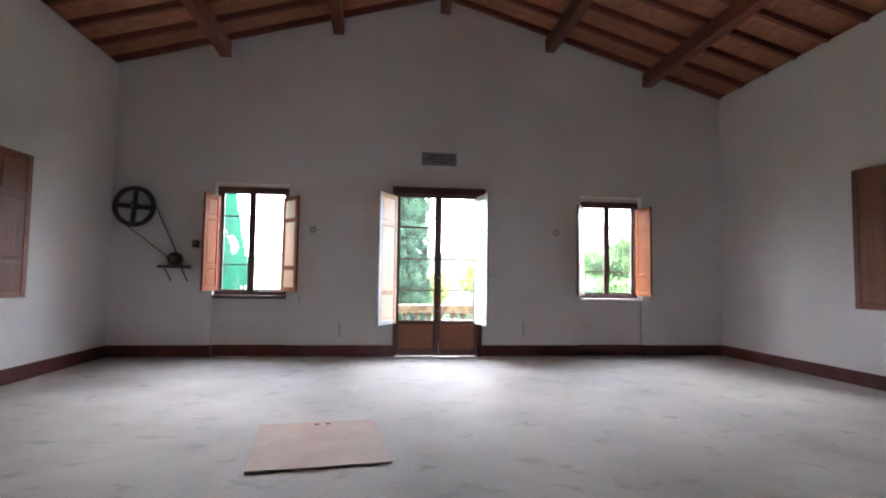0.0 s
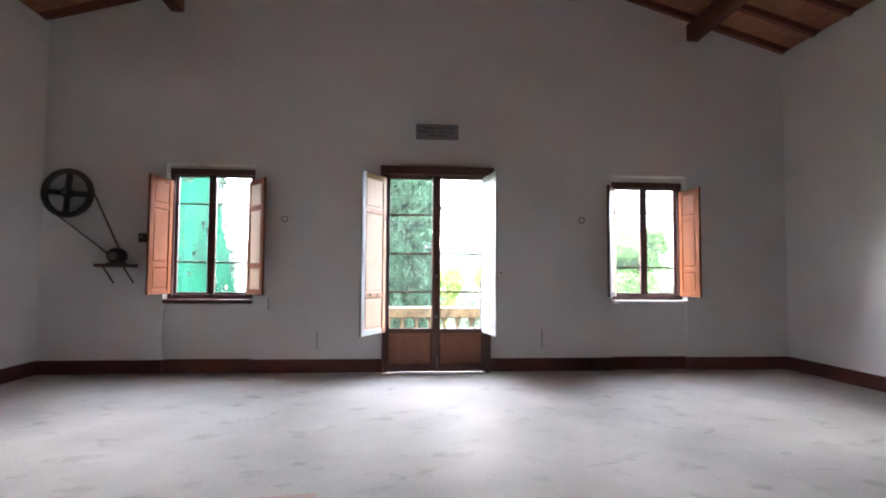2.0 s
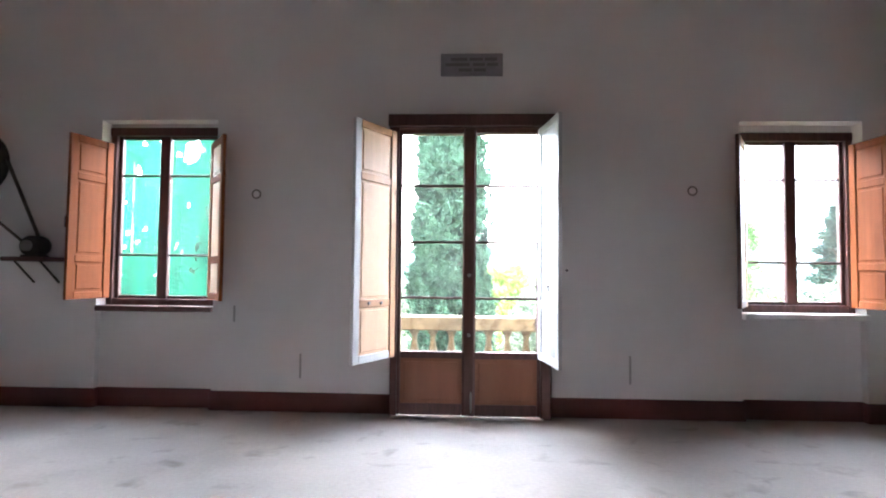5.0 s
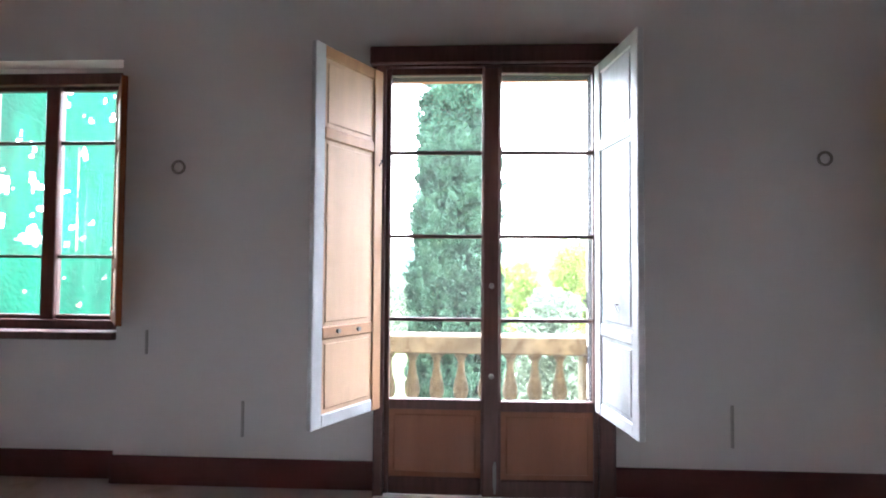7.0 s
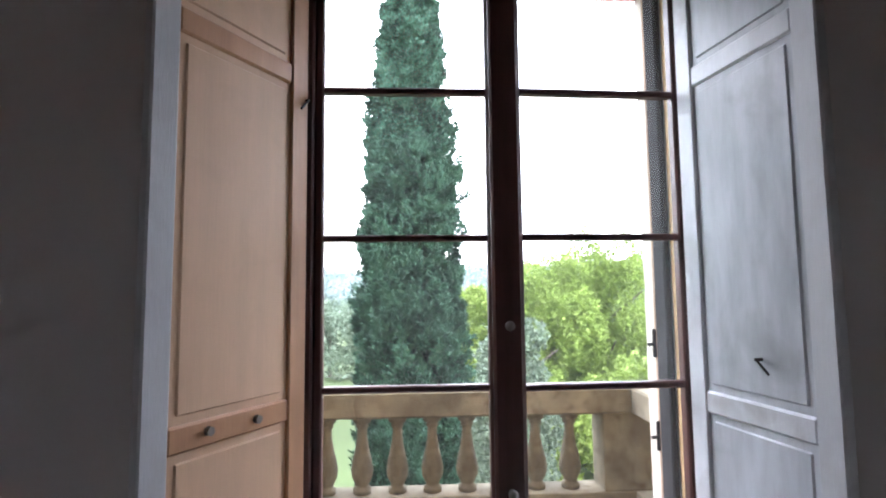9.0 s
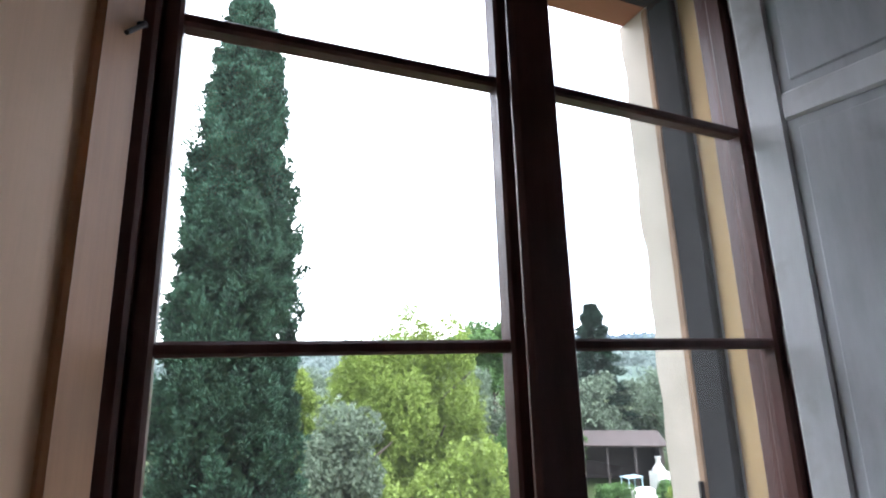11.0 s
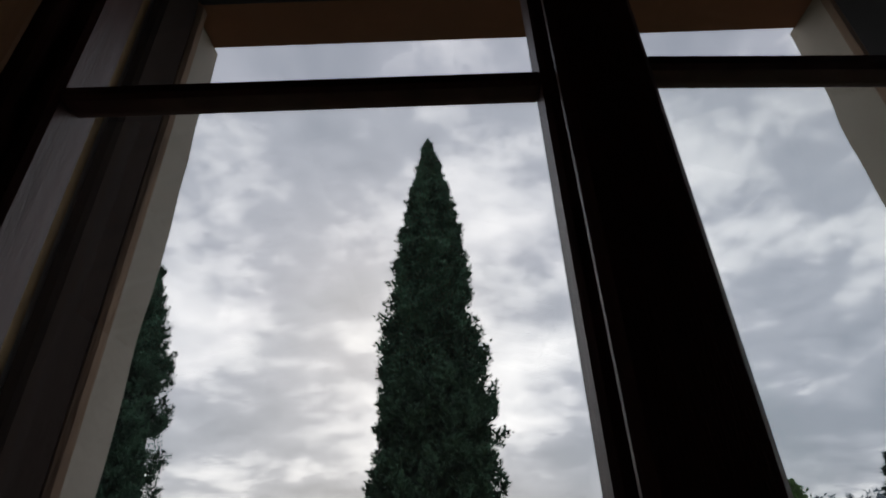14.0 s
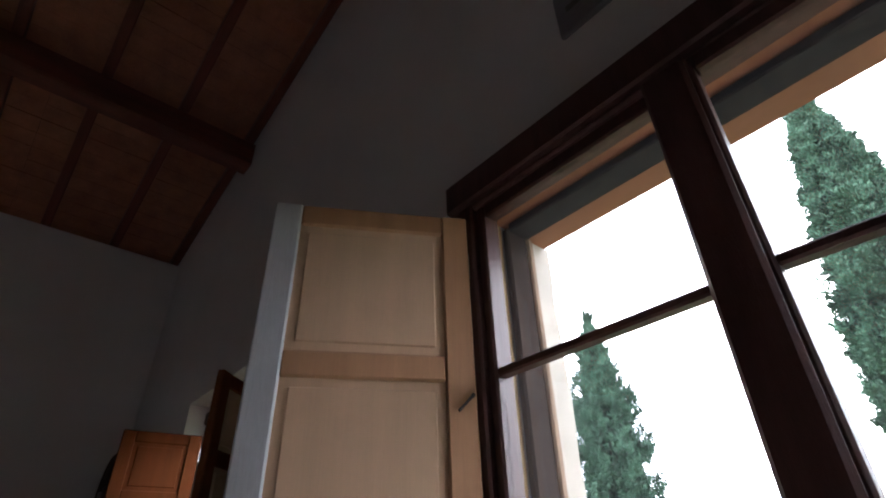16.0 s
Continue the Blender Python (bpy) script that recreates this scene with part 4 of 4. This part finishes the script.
broadleaf("acacia", 8.4, 27.2, 4.4, 2.2, 60000, 13, ACACIA, "bright yellow-green feathery garden tree", 0.075, 0.03, 60, 1.5, FEATHER)
broadleaf("garden_tree", 13.1, 28.0, 1.8, 1.5, 20000, 14, MIDLEAF, "mid green feathery garden tree", 0.10, 0.1, 44, 1.4, FEATHER)
broadleaf("garden_tree", 3.6, 33.0, 2.2, 1.6, 14000, 19, ACACIA, "yellowing tree behind the oak", 0.12, 0.1, 40, 1.3, FEATHER)
broadleaf("shrub", 12.0, 22.5, -3.2, 1.2, 7000, 15, MIDLEAF, "green shrub on the slope", 0.09, 0.05, 24, 1.0, (0.2, 0.35))
broadleaf("shrub", 11.0, 20.0, -3.1, 1.0, 6000, 16, ACACIA, "light green shrub on the slope", 0.08, 0.05, 22, 1.0, (0.2, 0.35))
for i, (x, y, top, r, mt) in enumerate(((11.3, 25.0, -1.5, 1.3, MIDLEAF), (13.2, 26.5, -1.7, 1.3, ACACIA), (16.0, 21.6, -2.5, 1.3, ACACIA), (17.4, 24.0, -2.9, 1.2, MIDLEAF), (5.6, 22.5, -1.2, 1.6, ACACIA), (8.0, 23.5, -0.6, 1.9, ACACIA), (18.5, 34.5, 0.2, 2.0, MIDLEAF), (16.6, 32.0, -1.0, 1.6, ACACIA))):
    broadleaf("garden_tree", x, y, top, r, 12000, 50 + i, mt, "leafy green garden tree on the slope", 0.10, 0.05, 34, 1.1, (0.18, 0.32))
broadleaf("stone_pine", 22.5, 49, 6.0, 4.2, 16000, 17, MIDLEAF, "round-topped green pine far off", 0.2, 0.5, 26, 0.7, (0.24, 0.4))
for i, (x, y, top, r) in enumerate(((24, 37, 1.0, 2.6), (29, 37, 1.3, 3.0), (21, 40, 1.6, 2.8), (34, 38, 1.2, 3.0), (37, 33, 0.8, 2.8), (17, 42, 1.5, 3.2), (11, 46, 1.8, 3.5), (2, 55, 1.5, 4), (-6, 50, 1.0, 4), (-14, 45, 1.0, 4), (6.5, 40, 0.6, 3.2), (13.5, 37, 0.6, 2.8), (17, 52, 1.8, 3.6), (9, 58, 2.2, 4), (5, 70, 2.4, 4.5), (24, 60, 2.4, 4))):
    broadleaf("olive_tree", x, y, top, r, 7000, 30 + i, GREYLEAF, "grey-green olive tree on the slope", 0.17, 0.15, 30, 1.0, (0.2, 0.36))


def far_woods(name, dist, low, high, seed, depth, count, size, mat, crest):
    """Woods and groves too far to count: rough clumps of leaves over the hillside, dark trees along its crest."""
    rn = random.Random(seed + 40)
    pts, sizes = [], []
    while len(pts) < count * 9:
        az, f = radians(rn.uniform(-40, 62)), rn.uniform(0.12, 1.0)
        if noise.noise(Vector((az * 9, f * 5, seed))) < -0.05:
            continue
        p = Vector(ridge_point(dist, low, high, seed, depth, az, f))
        s = size * rn.uniform(0.6, 1.3)
        for _ in range(9):
            pts.append(p + Vector((rn.gauss(0, s * 0.55), rn.gauss(0, s * 0.55), abs(rn.gauss(0.5, 0.4)) * s)))
            sizes.append(s * rn.uniform(0.22, 0.42))
    for _ in range(crest):
        az = radians(rn.uniform(-40, 62))
        if noise.noise(Vector((az * 14, seed, 3))) < 0.02:
            continue
        p = Vector(ridge_point(dist, low, high, seed, depth, az, 1.0))
        tall = size * rn.uniform(0.8, 2.0)
        for k in range(6):
            pts.append(p + Vector((rn.gauss(0, size * 0.10), rn.gauss(0, size * 0.1), tall * k / 6)))
            sizes.append(size * 0.38 * (1.15 - k / 7))
    rnd = np.random.default_rng(int(seed))
    ob = new(name, leaves(np.array([tuple(p) for p in pts]), np.array(sizes), rnd, name, mat))
    tagged(ob, "far woods and olive groves on the hills, coloured for haze", "woods", kind="stuff")


# Leaf colours paled and blued by distance; no haze lies in the air.
FARLEAF = leafy("far_haze_tinted_leaves", (0.185, 0.225, 0.21), 0.12)
FARBLUE = leafy("far_haze_blue_woods", (0.13, 0.165, 0.195), 0.15)
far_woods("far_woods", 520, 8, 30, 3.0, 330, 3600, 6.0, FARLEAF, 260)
far_woods("far_haze_blue_woods", 1400, 36, 84, 9.0, 500, 2200, 13.0, FARBLUE, 420)


def conifer(x, y, top, r, seed):
    z0 = ground_z(x, y)
    h = top - z0
    t = thing("conifer", "dark blue-green conifer standing above the olives", "tree", at=(x, y, z0))
    part("trunk", trunk(h * 0.9, 0.2, seed, 0), BARK, t)
    rnd = np.random.default_rng(seed)
    cnt = 9000
    f, a = rnd.uniform(0.1, 1, cnt), rnd.uniform(0, 6.283, cnt)
    rad = r * (1 - f) ** 0.75 * (0.75 + 0.3 * np.sin(f * 70)) * rnd.uniform(0.3, 1, cnt) + 0.05
    base = np.stack([rad * np.cos(a), rad * np.sin(a), f * h], axis=1)
    ob = new("crown", spindles(base, np.stack([np.cos(a), np.sin(a), 0.2 + 0 * a], axis=1) + rnd.normal(scale=0.3, size=(cnt, 3)), rnd.uniform(0.3, 0.6, cnt), rnd.uniform(0.04, 0.09, cnt), rnd, "crown", DARKLEAF))
    ob.parent = t


conifer(25.7, 39.0, 5.8, 3.4, 21)
conifer(52.0, 47.0, 4.4, 1.5, 22)

# green netting on poles beside the house
NET = material("dark_green_netting", (0.002, 0.056, 0.031), 0.7, spread=0.5, scale=1.1, fine=9, bump=0.1, stretch=(2, 2, 0.5), spec=0.1)
net = thing("garden_net", "torn dark green netting hung on tall poles", "netting", at=(-2.25, 12.2, -4.5))
net.rotation_euler = (0, 0, radians(176))
bm = bmesh.new()
rn = random.Random(8)
NX, NZ, CW = 180, 232, 0.04
grid = {}
for i in range(NX + 1):
    for k in range(NZ + 1):
        x, z = i * CW, k * CW
        grid[i, k] = bm.verts.new((x + rn.uniform(-0.014, 0.014) + 0.03 * noise.noise(Vector((z * 2, x, 0))), 0.10 * math.sin(x * 2.1) + 0.05 * noise.noise(Vector((x * 2, z * 0.6, 5))), z + rn.uniform(-0.014, 0.014)))
for i in range(NX):
    for k in range(NZ):
        x, z = i * CW, k * CW
        top = 4.6 + 6.0 * min(1, x / 1.3) + 0.5 * noise.noise(Vector((x * 2, 1, 1)))
        tear = noise.noise(Vector((x * 2.2, z * 2.0, 2.0))) + 0.25 * noise.noise(Vector((x * 7, z * 7, 4)))
        lace = noise.noise(Vector((x * 4.5, z * 3.2, 9.0))) + 0.5 * noise.noise(Vector((x * 13, z * 10, 3)))
        if z < top and not (tear > 0.46 and z > 5.6) and not (lace > 0.57 and z > 5.2):
            bm.faces.new((grid[i, k], grid[i + 1, k], grid[i + 1, k + 1], grid[i, k + 1]))
bmesh.ops.delete(bm, geom=[v for v in bm.verts if not v.link_faces], context="VERTS")
part("net", bm, NET, net)
for x in (0.5, 2.4, 4.4, 6.4):
    part("pole", rod((x, -0.14, -0.1), (x, -0.14, 9.0 if x > 1 else 6.2), 0.035), WEATHERED, net)

# shed, hedge and house on the slope
ROOFTILE = material("weathered_red_roof", (0.34, 0.13, 0.08), 0.85, spread=0.3, scale=2, fine=20, bump=0.4)
SHEDWOOD = material("dark_shed_boards", (0.07, 0.055, 0.05), 0.85, spread=0.3, scale=2, fine=20, stretch=(5, 5, 0.6))
SHEDROOF = material("brown_felt_roof", (0.07, 0.05, 0.045), 0.9, spread=0.25, scale=2, fine=20)
HOUSEWALL = material("white_house_wall", (0.72, 0.70, 0.66), 0.9, spread=0.06)
BLUEPAINT = material("pale_blue_paint", (0.50, 0.66, 0.74), 0.5, spread=0.08)
SX, SY = 21.8, 32.8
gz = ground_z(SX, SY)
shed = thing("garden_shed", "dark open timber shed with a brown roof", "shed", at=(SX, SY, gz))
shed.rotation_euler = (0, 0, radians(-35))
part("back_wall", boxes([(-2.2, 2.2, 1.3, 1.4, 0, 2.2)]), SHEDWOOD, shed)
for x in (-2.2, 2.1):
    part("side_wall", boxes([(x, x + 0.1, -1.2, 1.3, 0, 2.2)]), SHEDWOOD, shed)
for x in (-2.15, -0.7, 0.75, 2.05):
    part("post", boxes([(x, x + 0.12, -1.35, -1.23, 0, 2.2)], 0.01), SHEDWOOD, shed)
part("roof", boxes([(-2.5, 2.5, -1.7, 1.6, 0, 0.10)], 0.02, m=pose(0, 0, 2.35, 7)), SHEDROOF, shed)
table = thing("garden_table", "pale blue garden table before the shed", "table", at=(SX - 0.9, SY - 2.0, ground_z(SX - 0.9, SY - 2.0)))
part("tabletop", boxes([(-0.5, 0.5, -0.35, 0.35, 0.70, 0.74)], 0.01), BLUEPAINT, table)
for x in (-0.45, 0.41):
    for y in (-0.3, 0.26):
        part("leg", boxes([(x, x + 0.04, y, y + 0.04, -0.1, 0.70)]), BLUEPAINT, table)
rnd = np.random.default_rng(77)
hx, hy = 17.0, 27.4
pts = np.stack([rnd.uniform(-0.8, 0.8, 3000), rnd.uniform(-0.5, 0.5, 3000), rnd.uniform(0, 1.15, 3000)], axis=1)
hedge = new("hedge", leaves(pts, rnd.uniform(0.05, 0.10, 3000), rnd, "hedge", MIDLEAF))
hedge.location = (hx, hy, ground_z(hx, hy))
tagged(hedge, "clipped square green hedge near the shed", "hedge")
HX, HY = 37.5, 33.5
house = thing("house", "white farmhouse with a low red tiled roof", "house", at=(HX, HY, ground_z(HX, HY) + 1.2))
house.rotation_euler = (0, 0, radians(35))
part("wall", boxes([(-4, 4, -3, 3, -2.5, 4.6)]), HOUSEWALL, house)
bm = bmesh.new()
pr = [(-4.4, -3.5, 4.5), (4.4, -3.5, 4.5), (4.4, 3.5, 4.5), (-4.4, 3.5, 4.5), (-4.4, 0, 5.9), (4.4, 0, 5.9)]
vv = [bm.verts.new(p) for p in pr]
for f in ((0, 1, 5, 4), (2, 3, 4, 5), (0, 4, 3), (1, 2, 5), (3, 2, 1, 0)):
    bm.faces.new([vv[i] for i in f])
part("roof", bm, ROOFTILE, house)
bm = bmesh.new()
ga = [bm.verts.new((-4.42, y, z)) for y, z in ((-3.1, 4.55), (3.1, 4.55), (0, 5.74))]
gb = [bm.verts.new((-4.0, y, z)) for y, z in ((-3.1, 4.55), (3.1, 4.55), (0, 5.74))]
bm.faces.new(ga[::-1])
bm.faces.new(gb)
for i in range(3):
    bm.faces.new((ga[i], ga[(i + 1) % 3], gb[(i + 1) % 3], gb[i]))
part("gable", bm, HOUSEWALL, house)
part("antenna", rod((-3.6, 0.4, 5.6), (-3.6, 0.4, 7.0), 0.03), IRON, house)
for x in (-2.4, 0, 2.4):
    w = part("window", boxes([(x - 0.45, x + 0.45, -3.03, -2.97, 2.4, 3.7)]), DARKWOOD, house)
    part("sill", boxes([(x - 0.55, x + 0.55, -3.12, -2.96, 2.3, 2.39)]), MARBLE, w)

# small things by the shed
tank = thing("water_tank", "white rounded water tank lying by the hedge", "tank", at=(18.4, 27.6, ground_z(18.4, 27.6)))
part("barrel", lathe([(0.10, -0.8), (0.34, -0.76), (0.42, -0.6), (0.42, 0.6), (0.34, 0.76), (0.10, 0.8)], 24, pose(0, 0, 0.52, 0, 90, -20)), HOUSEWALL, tank, smooth=True)
for x in (-0.45, 0.4):
    part("cradle", boxes([(x, x + 0.08, -0.3, 0.3, -0.1, 0.16)]), SHEDWOOD, tank)
oven = thing("garden_oven", "small white masonry oven with a chimney", "oven", at=(22.6, 30.6, ground_z(22.6, 30.6)))
part("base", boxes([(-0.4, 0.4, -0.35, 0.35, -0.1, 0.9)], 0.02), HOUSEWALL, oven)
part("hood", lathe([(0.34, 0.9), (0.30, 1.05), (0.13, 1.3), (0.12, 1.55), (0.17, 1.57), (0.17, 1.63)], 16), HOUSEWALL, oven)
